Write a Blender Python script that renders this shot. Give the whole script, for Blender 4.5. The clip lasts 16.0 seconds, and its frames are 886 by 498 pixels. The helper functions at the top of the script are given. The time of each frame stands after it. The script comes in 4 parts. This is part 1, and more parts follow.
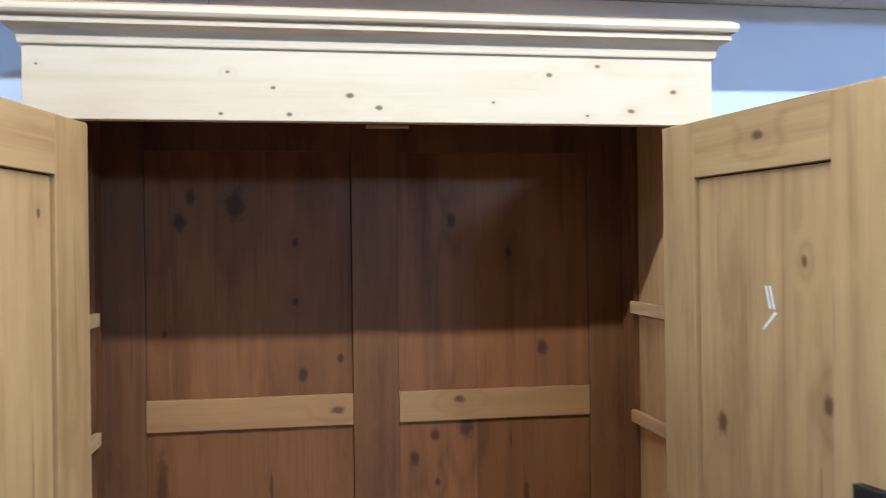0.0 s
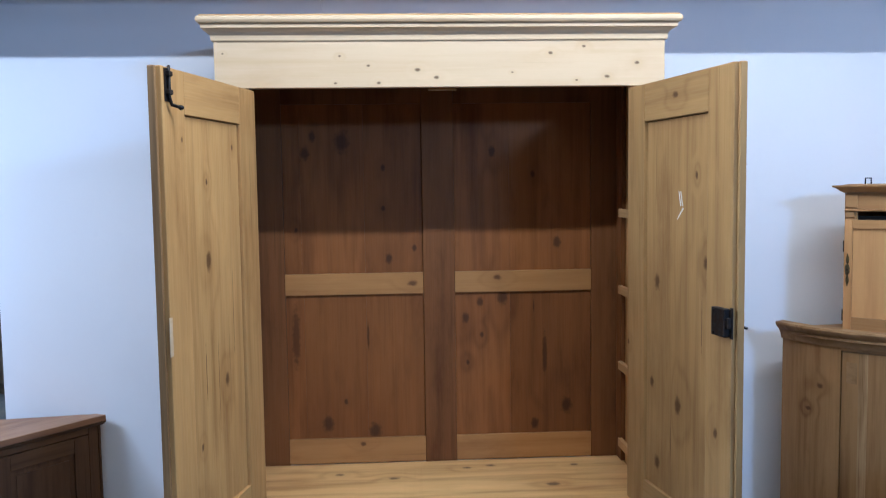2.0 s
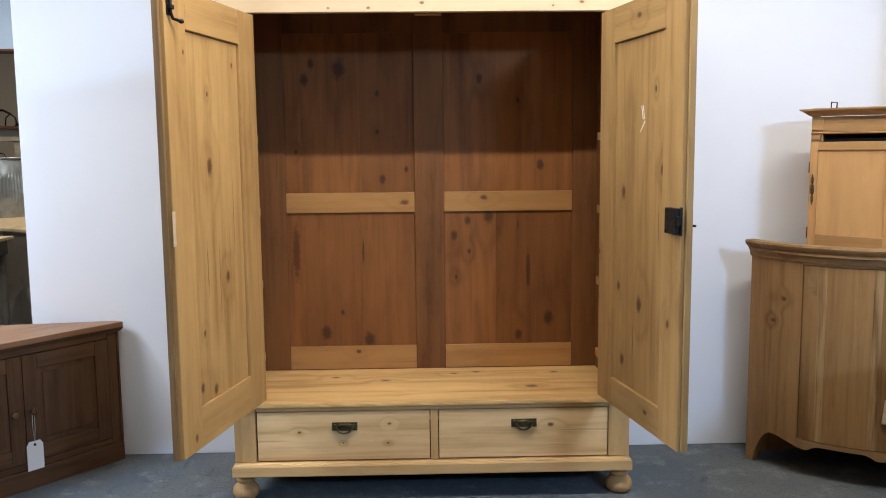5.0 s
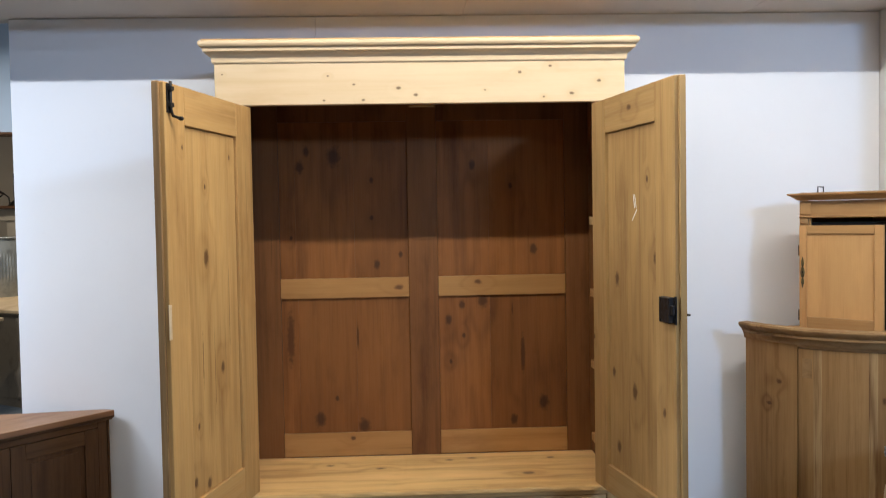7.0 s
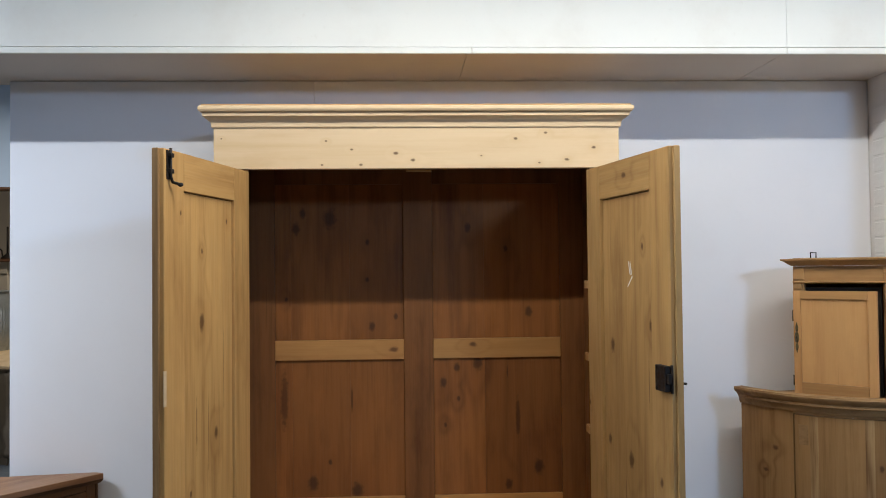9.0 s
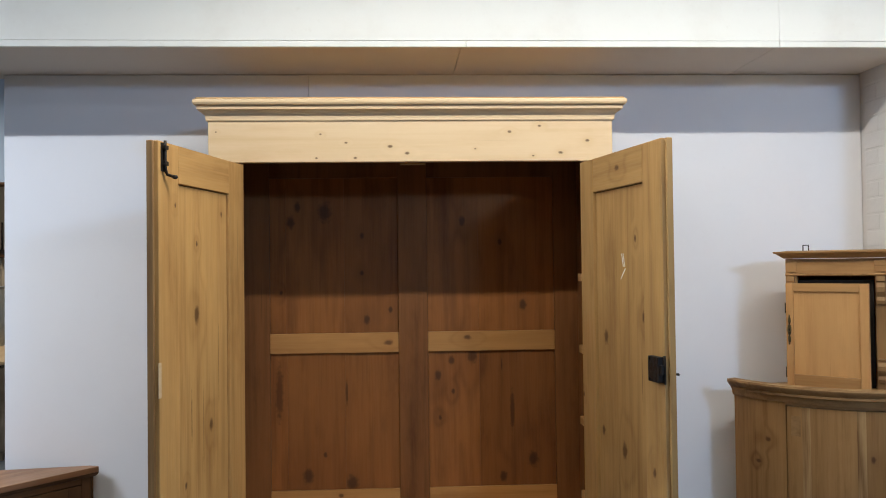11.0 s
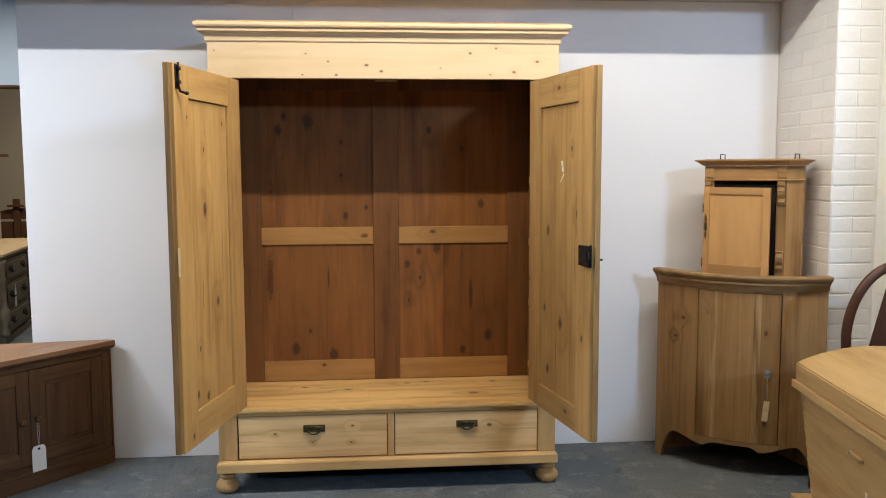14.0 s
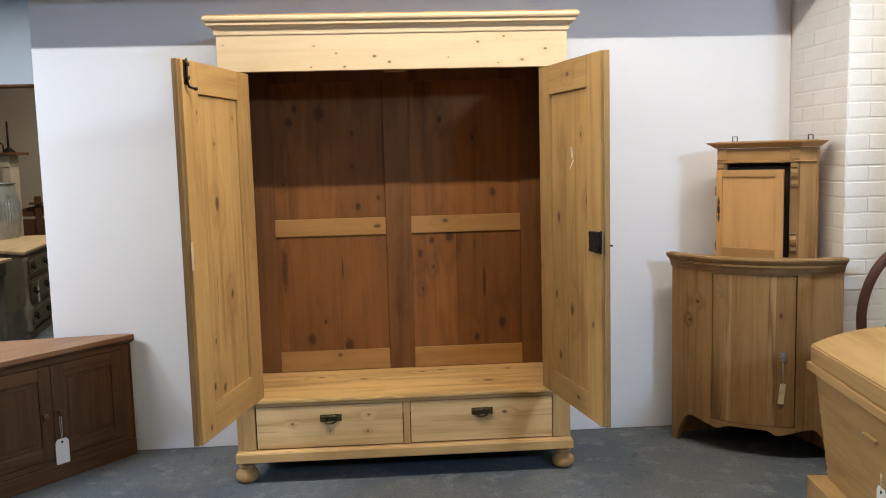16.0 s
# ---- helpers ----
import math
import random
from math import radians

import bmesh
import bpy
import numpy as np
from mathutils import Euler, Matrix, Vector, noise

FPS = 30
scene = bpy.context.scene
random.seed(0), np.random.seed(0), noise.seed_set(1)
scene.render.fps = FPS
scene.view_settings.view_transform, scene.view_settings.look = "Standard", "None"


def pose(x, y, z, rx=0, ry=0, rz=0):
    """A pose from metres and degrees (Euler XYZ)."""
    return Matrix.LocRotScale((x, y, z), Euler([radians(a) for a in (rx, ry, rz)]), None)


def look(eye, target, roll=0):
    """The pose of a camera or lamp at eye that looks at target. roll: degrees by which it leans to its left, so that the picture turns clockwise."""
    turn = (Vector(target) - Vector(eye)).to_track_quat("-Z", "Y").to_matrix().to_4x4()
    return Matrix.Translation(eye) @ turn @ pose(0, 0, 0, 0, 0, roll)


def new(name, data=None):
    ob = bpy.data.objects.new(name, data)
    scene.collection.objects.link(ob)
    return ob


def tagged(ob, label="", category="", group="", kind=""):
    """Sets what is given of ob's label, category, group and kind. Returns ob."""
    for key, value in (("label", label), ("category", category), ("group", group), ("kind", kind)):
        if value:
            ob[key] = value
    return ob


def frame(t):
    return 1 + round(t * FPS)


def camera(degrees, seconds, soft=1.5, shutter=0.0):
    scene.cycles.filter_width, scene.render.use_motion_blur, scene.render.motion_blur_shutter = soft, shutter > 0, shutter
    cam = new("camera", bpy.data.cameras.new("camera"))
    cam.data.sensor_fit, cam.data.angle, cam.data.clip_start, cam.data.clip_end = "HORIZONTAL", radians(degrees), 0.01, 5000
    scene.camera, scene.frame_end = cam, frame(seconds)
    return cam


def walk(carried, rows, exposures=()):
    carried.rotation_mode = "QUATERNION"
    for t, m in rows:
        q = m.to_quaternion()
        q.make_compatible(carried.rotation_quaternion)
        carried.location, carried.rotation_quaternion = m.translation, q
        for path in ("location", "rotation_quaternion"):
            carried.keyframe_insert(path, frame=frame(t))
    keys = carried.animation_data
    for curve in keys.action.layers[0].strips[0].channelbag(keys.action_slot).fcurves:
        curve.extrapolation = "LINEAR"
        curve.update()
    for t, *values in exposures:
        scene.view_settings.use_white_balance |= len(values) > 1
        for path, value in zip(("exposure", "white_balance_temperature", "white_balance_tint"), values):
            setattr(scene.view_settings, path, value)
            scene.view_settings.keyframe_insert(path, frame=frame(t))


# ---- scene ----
cam = camera(55.4, 16.0, 1.0, 0.4)
PATH = [
    (0, (-0.181, -1.943, 1.633), (0.128, 0.033, 1.631), -0.7),
    (0.5, (-0.175, -2.335, 1.641), (0.111, -0.355, 1.606), -2.3),
    (1, (-0.27, -2.641, 1.648), (-0.015, -0.659, 1.552), -1.6),
    (1.5, (-0.203, -2.854, 1.627), (-0.079, -0.861, 1.513), -0.8),
    (2, (-0.168, -3.01, 1.582), (-0.062, -1.019, 1.429), -0.8),
    (2.5, (-0.169, -3.125, 1.545), (-0.052, -1.138, 1.346), -0.5),
    (3, (-0.115, -3.186, 1.502), (-0.027, -1.199, 1.292), -0.3),
    (3.5, (-0.061, -3.244, 1.458), (-0.022, -1.259, 1.22), -0.6),
    (6, (-0.027, -3.288, 1.405), (0.034, -1.302, 1.175), -0.6),
    (6.5, (-0.039, -3.29, 1.439), (0.031, -1.298, 1.28), -0.7),
    (7, (-0.046, -3.294, 1.478), (0.026, -1.297, 1.405), -1.0),
    (7.5, (-0.052, -3.299, 1.526), (0.018, -1.3, 1.509), -0.9),
    (8, (-0.057, -3.303, 1.533), (0.014, -1.305, 1.56), -0.8),
    (8.5, (-0.061, -3.302, 1.532), (0.024, -1.304, 1.58), -0.6),
    (11, (-0.055, -3.314, 1.513), (0.047, -1.317, 1.553), -0.7),
    (11.5, (-0.057, -3.345, 1.523), (0.061, -1.348, 1.528), -0.8),
    (12, (-0.089, -3.38, 1.516), (0.302, -1.419, 1.527), -1.2),
    (12.5, (-0.114, -3.491, 1.521), (0.197, -1.517, 1.453), -0.1),
    (13, (-0.072, -3.708, 1.507), (0.101, -1.718, 1.39), 1.5),
    (13.5, (-0.083, -3.845, 1.517), (0.09, -1.859, 1.362), 0.5),
    (14, (-0.082, -3.897, 1.524), (0.09, -1.913, 1.331), -0.2),
    (14.5, (-0.068, -3.921, 1.529), (0.095, -1.939, 1.319), -0.8),
    (15, (-0.059, -3.921, 1.528), (0.096, -1.938, 1.321), -1.3),
    (15.5, (-0.045, -3.919, 1.531), (0.096, -1.935, 1.321), -1.4),
    (16, (-0.043, -3.915, 1.528), (0.08, -1.931, 1.308), -1.5),
]
LIGHT = [(0.0, 0.13, 4330, 9), (0.5, -0.10, 4320, 5), (2.0, -0.18, 4610, 11), (3.5, 0.04, 5210, 11), (6.0, 0.13, 5530, 11), (6.5, 0.06, 5560, 10), (7.0, -0.05, 5530, 10), (8.0, -0.40, 5540, 10), (8.5, -0.44, 5540, 10), (11.0, -0.40, 5680, 10), (13.0, -0.26, 5880, 10), (14.0, -0.06, 5920, 10), (16.0, -0.05, 5920, 10)]
walk(cam, [(t, look(eye, target, roll)) for t, eye, target, roll in PATH], LIGHT)

# ---- world and lights ----
world = bpy.data.worlds.new("world")
scene.world = world
world.use_nodes = True
world.node_tree.nodes["Background"].inputs[0].default_value = (0.80, 0.90, 1.0, 1)
world.node_tree.nodes["Background"].inputs[1].default_value = 0.05


def lamp(name, x, y, z, sx, sy, watts, colour, aim=None):
    data = bpy.data.lights.new(name, "AREA")
    data.shape, data.size, data.size_y, data.energy, data.color = "RECTANGLE", sx, sy, watts, colour
    ob = new(name, data)
    ob.matrix_world = look((x, y, z), aim) if aim else pose(x, y, z)
    return ob


WARM, NEUTRAL, COOL = (1.0, 0.82, 0.58), (1.0, 0.90, 0.73), (0.55, 0.74, 1.0)
lamp("tube_light", 0.58, -0.95, 2.93, 3.1, 0.05, 82, NEUTRAL)
lamp("tube_light", -3.25, -0.95, 2.93, 1.2, 0.05, 112, (0.93, 0.92, 0.90))
lamp("tube_light", -4.4, -1.9, 2.90, 0.3, 0.08, 40, (0.74, 0.87, 1.0))
lamp("tube_light", -2.2, -3.9, 2.93, 1.3, 0.08, 11, (1.0, 0.86, 0.68))
lamp("tube_light", 0.9, -4.4, 2.93, 1.3, 0.08, 11, (1.0, 0.86, 0.68))
lamp("spot_panel", 3.0, -5.6, 2.95, 0.7, 0.3, 104, COOL, (0.9, 0.5, 1.2))
lamp("back_room_light", -3.1, 2.2, 2.93, 1.2, 0.08, 42, NEUTRAL)
# Added without a visible source, to brighten the room beyond.
lamp("back_room_light", -3.0, 5.0, 2.9, 0.8, 0.08, 34, WARM)


# ---- materials ----
class Nodes:
    """A material's node tree with short ways to add to it."""

    def __init__(self, name, rough=0.6, metal=0.0):
        self.mat = bpy.data.materials.new(name)
        self.mat.use_nodes = True
        self.t = self.mat.node_tree
        self.bsdf = self.t.nodes["Principled BSDF"]
        self.bsdf.inputs["Roughness"].default_value = rough
        self.bsdf.inputs["Metallic"].default_value = metal

    def put(self, socket, value):
        if isinstance(value, bpy.types.NodeSocket):
            self.t.links.new(value, socket)
        elif isinstance(value, (tuple, list)) and len(value) == 3 and socket.type == "RGBA":
            socket.default_value = (*value, 1)
        else:
            socket.default_value = value

    def math(self, op, a, b=None, c=None):
        n = self.t.nodes.new("ShaderNodeMath")
        n.operation = op
        for i, v in enumerate((a, b, c)):
            if v is not None:
                self.put(n.inputs[i], v)
        return n.outputs[0]

    def vec(self, op, a, b=None):
        n = self.t.nodes.new("ShaderNodeVectorMath")
        n.operation = op
        self.put(n.inputs[0], a)
        if b is not None:
            self.put(n.inputs[1], b)
        return n.outputs["Value"] if op in ("LENGTH", "DOT_PRODUCT") else n.outputs[0]

    def coords(self, kind="Object"):
        return self.t.nodes.new("ShaderNodeTexCoord").outputs[kind]

    def noise(self, v, scale, detail=3, rough=0.55, distort=0.0):
        n = self.t.nodes.new("ShaderNodeTexNoise")
        self.put(n.inputs["Vector"], v)
        for k, q in (("Scale", scale), ("Detail", detail), ("Roughness", rough), ("Distortion", distort)):
            n.inputs[k].default_value = q
        return n.outputs["Fac"]

    def ramp(self, v, lo, hi, a=0.0, b=1.0):
        n = self.t.nodes.new("ShaderNodeMapRange")
        n.interpolation_type = "SMOOTHSTEP"
        for i, q in enumerate((v, lo, hi, a, b)):
            self.put(n.inputs[i], q)
        return n.outputs[0]

    def mix(self, f, a, b, kind="MIX"):
        n = self.t.nodes.new("ShaderNodeMix")
        n.data_type, n.blend_type = "RGBA", kind
        self.put(n.inputs[0], f), self.put(n.inputs[6], a), self.put(n.inputs[7], b)
        return n.outputs[2]

    def random(self):
        return self.t.nodes.new("ShaderNodeObjectInfo").outputs["Random"]

    def bump(self, h, strength=0.2, depth=0.002):
        n = self.t.nodes.new("ShaderNodeBump")
        n.inputs["Strength"].default_value, n.inputs["Distance"].default_value = strength, depth
        self.put(n.inputs["Height"], h)
        self.t.links.new(n.outputs[0], self.bsdf.inputs["Normal"])

    def colour(self, c):
        self.put(self.bsdf.inputs["Base Color"], c)
        return self.mat


ALONG = {"x": (0, (0.055, 1, 1)), "y": (1, (1, 0.055, 1)), "z": (2, (1, 1, 0.055))}


def wood(name, light, dark, axis="z", knots=(), flat="y", vary=0.25, figure=26.0, contrast=0.55, rough=0.55,
         knot=(0.075, 0.028, 0.009), loose=0.7, stain=0.35, streaks=()):
    """Plain-sawn wood with its grain along an axis. knots: (one, other, radius) in the object's own metres in the order of its axes, seen along the axis flat."""
    n = Nodes(name, rough)
    p = n.coords()
    offset = n.t.nodes.new("ShaderNodeCombineXYZ")
    shift = n.math("MULTIPLY", n.random(), 37.0)
    for i in range(3):
        n.put(offset.inputs[i], shift)
    keep = p
    moved = n.vec("ADD", p, offset.outputs[0])
    squeezed = n.vec("MULTIPLY", moved, ALONG[axis][1])
    field = n.noise(squeezed, 5.5, 2.0, 0.45, 0.15)
    dark_knot, halo = 0.0, 0.0
    # knots that grow at known places, with ragged outlines
    mask = [1.0, 1.0, 1.0]
    mask["xyz".index(flat)] = 0.0
    stretch = list(mask)
    stretch["xyz".index(axis)] = 0.66
    rag = n.math("MULTIPLY_ADD", n.noise(keep, 55, 3, 0.6), 1.3, 0.40)
    for across, along, radius in knots:
        if axis == "x":
            across, along = along, across
        c = [0.0, 0.0, 0.0]
        c["xyz".index(axis)] = along
        c[[i for i in range(3) if "xyz"[i] not in (axis, flat)][0]] = across
        near = n.vec("LENGTH", n.vec("MULTIPLY", n.vec("SUBTRACT", keep, tuple(c)), tuple(stretch)))
        d = n.math("MULTIPLY", near, rag)
        dark_knot = n.math("MAXIMUM", dark_knot, n.ramp(d, radius * 0.32, radius * 1.0, 1.0, 0.0))
        halo = n.math("MAXIMUM", halo, n.ramp(near, radius * 0.5, radius * 4.5, 1.0, 0.0))
    # and those that turn up anywhere
    vo = n.t.nodes.new("ShaderNodeTexVoronoi")
    vo.inputs["Scale"].default_value = 4.2
    flatter = list(stretch)
    flatter["xyz".index(axis)] = 0.5
    n.put(vo.inputs["Vector"], n.vec("MULTIPLY", moved, tuple(flatter)))
    sep = n.t.nodes.new("ShaderNodeSeparateColor")
    n.put(sep.inputs[0], vo.outputs["Color"])
    chosen = n.math("GREATER_THAN", sep.outputs[0], loose)
    size = n.math("MULTIPLY_ADD", sep.outputs[1], 0.035, 0.020)
    away = n.math("DIVIDE", n.math("MULTIPLY", vo.outputs["Distance"], rag), size)
    dk = n.ramp(away, 0.55, 1.05, 1.0, 0.0)
    dh = n.ramp(n.math("DIVIDE", vo.outputs["Distance"], size), 0.5, 4.5, 1.0, 0.0)
    dark_knot = n.math("MAXIMUM", dark_knot, n.math("MULTIPLY", n.math("MULTIPLY", dk, chosen), 0.85))
    halo = n.math("MAXIMUM", halo, n.math("MULTIPLY", dh, chosen))
    rings = n.math("MULTIPLY", n.math("ADD", field, n.math("MULTIPLY", halo, 0.13)), figure * 3.14)
    grain = n.math("POWER", n.math("MULTIPLY_ADD", n.math("SINE", rings), 0.5, 0.5), 3.0)
    where = n.ramp(n.noise(squeezed, 3.0, 2, 0.5), 0.40, 0.62, 0.15, 1.0)
    grain = n.math("MULTIPLY", grain, where)
    fibre = n.noise(n.vec("MULTIPLY", moved, [1 if m == 1 else 0.03 for m in ALONG[axis][1]]), 190, 3, 0.6)
    streak = n.noise(n.vec("MULTIPLY", moved, [1 if m == 1 else 0.045 for m in ALONG[axis][1]]), 24, 4, 0.65)
    patch = n.noise(n.vec("MULTIPLY", moved, [1 if m == 1 else 0.30 for m in ALONG[axis][1]]), 6.0, 5, 0.62)
    f = n.math("ADD", n.math("MULTIPLY", grain, contrast * 0.62), n.math("MULTIPLY", n.ramp(fibre, 0.35, 0.75), contrast * 0.14))
    f = n.math("ADD", f, n.math("MULTIPLY", n.ramp(streak, 0.42, 0.68), contrast * 0.65))
    n_clamp = n.math("MINIMUM", f, 1.0)
    col = n.mix(n_clamp, light, dark)
    soiled = tuple(c * (1 - stain * k) for c, k in zip(dark, (0.75, 1.0, 1.2)))
    col = n.mix(n.ramp(patch, 0.50, 0.76, 0.0, 0.55), col, soiled)
    col = n.mix(n.ramp(streak, 0.60, 0.76, 0.0, 0.22), col, soiled)
    crack = n.noise(n.vec("MULTIPLY", moved, [1 if m == 1 else 0.022 for m in ALONG[axis][1]]), 46, 2, 0.5)
    col = n.mix(n.ramp(crack, 0.69, 0.745, 0.0, 0.35), col, tuple(c * 0.45 for c in dark))
    col = n.mix(n.ramp(crack, 0.36, 0.24, 0.0, 0.22), col, tuple(min(1, c * 1.25) for c in light))
    pale = tuple(min(1, c * 1.22) for c in light)
    col = n.mix(n.ramp(patch, 0.48, 0.25, 0.0, 0.55), col, pale)
    # long resin streaks and shakes: (across, along, half width, half length)
    for across, along, wide_, long_ in streaks:
        c, k = [0.0, 0.0, 0.0], [0.0, 0.0, 0.0]
        o = [i for i in range(3) if "xyz"[i] not in (axis, flat)][0]
        c["xyz".index(axis)], c[o] = along, across
        k["xyz".index(axis)], k[o] = 1 / long_, 1 / wide_
        e = n.vec("LENGTH", n.vec("MULTIPLY", n.vec("SUBTRACT", keep, tuple(c)), tuple(k)))
        col = n.mix(n.ramp(n.math("MULTIPLY", e, rag), 0.4, 1.1, 0.75, 0.0), col, tuple(q * 0.42 for q in dark))
    col = n.mix(n.math("MULTIPLY", halo, 0.30), col, dark)
    col = n.mix(n.math("MULTIPLY", dark_knot, 0.80), col, knot)
    tone = n.math("MULTIPLY_ADD", n.random(), vary, 1 - vary / 2)
    hsv = n.t.nodes.new("ShaderNodeHueSaturation")
    n.put(hsv.inputs["Value"], tone)
    n.put(hsv.inputs["Color"], col)
    n.bsdf.inputs["Specular IOR Level"].default_value = 0.28
    n.put(n.bsdf.inputs["Roughness"], n.ramp(fibre, 0.2, 0.8, rough - 0.05, rough + 0.2))
    n.bump(n.math("SUBTRACT", fibre, n.math("MULTIPLY", grain, 0.4)), 0.16, 0.0008)
    return n.colour(hsv.outputs[0])


def paint(name, base, grime, scale=3.0, amount=0.35, rough=0.6, relief=0.15, vary=0.0, bump_scale=120):
    n = Nodes(name, rough)
    p = n.coords()
    a = n.noise(p, scale, 5, 0.6)
    b = n.noise(p, scale * 14, 3, 0.6)
    col = n.mix(n.ramp(a, 0.45, 0.75, 0, amount), base, grime)
    col = n.mix(n.ramp(b, 0.62, 0.8, 0, amount * 0.6), col, grime)
    if vary:
        hsv = n.t.nodes.new("ShaderNodeHueSaturation")
        n.put(hsv.inputs["Value"], n.math("MULTIPLY_ADD", n.random(), vary, 1 - vary / 2))
        n.put(hsv.inputs["Color"], col)
        col = hsv.outputs[0]
    n.bump(n.math("ADD", n.noise(p, bump_scale, 3), a), relief, 0.002)
    return n.colour(col)


def metal(name, base, rust, rough=0.45, full=0.9, scale=60):
    n = Nodes(name, rough, full)
    p = n.coords()
    a = n.noise(p, scale, 4, 0.65)
    n.put(n.bsdf.inputs["Roughness"], n.ramp(a, 0.3, 0.7, rough - 0.12, rough + 0.2))
    n.bump(a, 0.2, 0.001)
    return n.colour(n.mix(n.ramp(a, 0.45, 0.7), base, rust))


FRIEZE_KNOTS = [(-0.361, 2.034, 0.0048), (-0.261, 2.000, 0.0056), (-0.225, 1.940, 0.0072), (-0.377, 1.940, 0.0048), (-0.089, 1.985, 0.0088),
                (-0.022, 1.958, 0.0088), (0.587, 1.958, 0.0080), (0.695, 2.005, 0.0080), (0.503, 2.064, 0.0072), (0.383, 2.041, 0.0072),
                (0.247, 1.974, 0.0040), (-0.765, 2.044, 0.0032), (0.477, 1.945, 0.0048)]
PINE_L, PINE_D = (0.60, 0.378, 0.152), (0.41, 0.220, 0.072)
DOOR_L, DOOR_D = (0.53, 0.308, 0.102), (0.345, 0.178, 0.050)
BACK_L, BACK_D = (0.238, 0.091, 0.019), (0.125, 0.043, 0.009)
M_FRIEZE = wood("pale stripped pine frieze", (0.68, 0.51, 0.305), (0.58, 0.395, 0.195), "x", FRIEZE_KNOTS, "y", 0, 10, 0.36, loose=1.1, stain=0.1)
M_PINE_X = wood("stripped pine along", PINE_L, PINE_D, "x", (), "y", 0.06, 20, 0.5, loose=0.85)
M_PINE_Z = wood("stripped pine upright", PINE_L, PINE_D, "z", (), "y", 0.06, 22, 0.5, loose=0.9)
M_PINE_Y = wood("stripped pine deep", PINE_L, PINE_D, "y", (), "x", 0.06, 22, 0.5, loose=0.9)
M_DOOR_Z = wood("honey pine stile", DOOR_L, DOOR_D, "z", [(0.559, 1.294, 0.008), (0.582, 0.046, 0.014)], "y", 0.10, 18, 0.55, loose=1.1)
# Right door's stile and rail: its dimmer light is put into darker pine.
M_DOOR_ZR = wood("shaded pine stile", (0.45, 0.275, 0.10), (0.28, 0.152, 0.050), "z", [(0.010, 0.579, 0.010), (0.59, 0.405, 0.016)], "y", 0.10, 18, 0.55, loose=1.1)
M_DOOR_XR = wood("shaded pine rail", (0.45, 0.275, 0.10), (0.28, 0.152, 0.050), "x", [(0.338, 1.432, 0.016), (0.433, 0.059, 0.013)], "y", 0.08, 16, 0.55, loose=1.1)
M_EDGE = wood("aged door edge", (0.37, 0.215, 0.080), (0.20, 0.105, 0.036), "z", (), "x", 0.1, 16, 0.9, loose=0.85)
M_DOOR_X = wood("honey pine rail", DOOR_L, DOOR_D, "x", (), "y", 0.08, 16, 0.55, loose=1.1)
M_LPANEL = wood("knotty pine door panel", (0.56, 0.330, 0.110), (0.375, 0.195, 0.055), "z",
                [(0.388, 0.932, 0.027), (0.279, 0.540, 0.020), (0.504, 0.191, 0.020), (0.407, 0.160, 0.021), (0.473, 0.372, 0.011), (0.385, 1.175, 0.010),
                 (0.185, 1.287, 0.010)], "y", 0.05, 15, 0.85, loose=1.1,
                streaks=[(0.429, 0.59, 0.005, 0.11), (0.34, 0.55, 0.003, 0.16), (0.215, 0.75, 0.003, 0.2)])
# Right panel is toned darker too, for the shade on that door.
M_RPANEL = wood("shaded knotty pine door panel", (0.47, 0.285, 0.103), (0.29, 0.158, 0.052), "z",
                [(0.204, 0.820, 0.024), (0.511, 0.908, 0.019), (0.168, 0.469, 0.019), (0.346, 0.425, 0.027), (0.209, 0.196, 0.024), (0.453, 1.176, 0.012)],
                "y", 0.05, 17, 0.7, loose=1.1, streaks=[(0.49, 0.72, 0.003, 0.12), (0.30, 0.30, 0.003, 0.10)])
M_BACK_Z = wood("aged brown pine board", BACK_L, BACK_D, "z",
                [(0.173, 1.086, 0.019), (0.111, 1.018, 0.022), (0.179, 0.946, 0.012), (0.267, 1.103, 0.032), (0.539, 0.633, 0.032), (0.404, 0.556, 0.022),
                 (-0.399, 0.673, 0.012), (-0.474, 0.577, 0.034), (-0.278, 0.543, 0.034), (0.118, 0.827, 0.010), (-0.515, 1.786, 0.020), (-0.546, 1.715, 0.027),
                 (-0.395, 1.761, 0.042), (-0.226, 1.655, 0.013), (-0.228, 1.485, 0.012), (0.229, 1.716, 0.020), (-0.10, 1.318, 0.014), (-0.207, 1.276, 0.020),
                 (0.501, 1.334, 0.024), (0.40, 1.62, 0.014), (-0.59, 1.40, 0.010)],
                "y", 0.34, 8, 0.7, loose=1.1, stain=0.7, knot=(0.045, 0.018, 0.006),
                streaks=[(0.447, 0.855, 0.013, 0.11), (0.401, 1.062, 0.0035, 0.03), (-0.30, 0.95, 0.006, 0.07), (-0.60, 0.95, 0.02, 0.16)])
M_BACK_S = wood("aged shaded pine stile", (0.185, 0.074, 0.018), (0.10, 0.037, 0.009), "z", (), "y", 0.12, 14, 0.6, loose=0.97, stain=0.7)
M_BACK_RAIL = wood("paler pine rail", (0.42, 0.215, 0.062), (0.28, 0.125, 0.033), "x", [(0.245, 1.19, 0.0156), (-0.11, 1.17, 0.0182), (-0.33, 0.49, 0.0130)], "y", 0.12, 16, 0.5, loose=0.9)
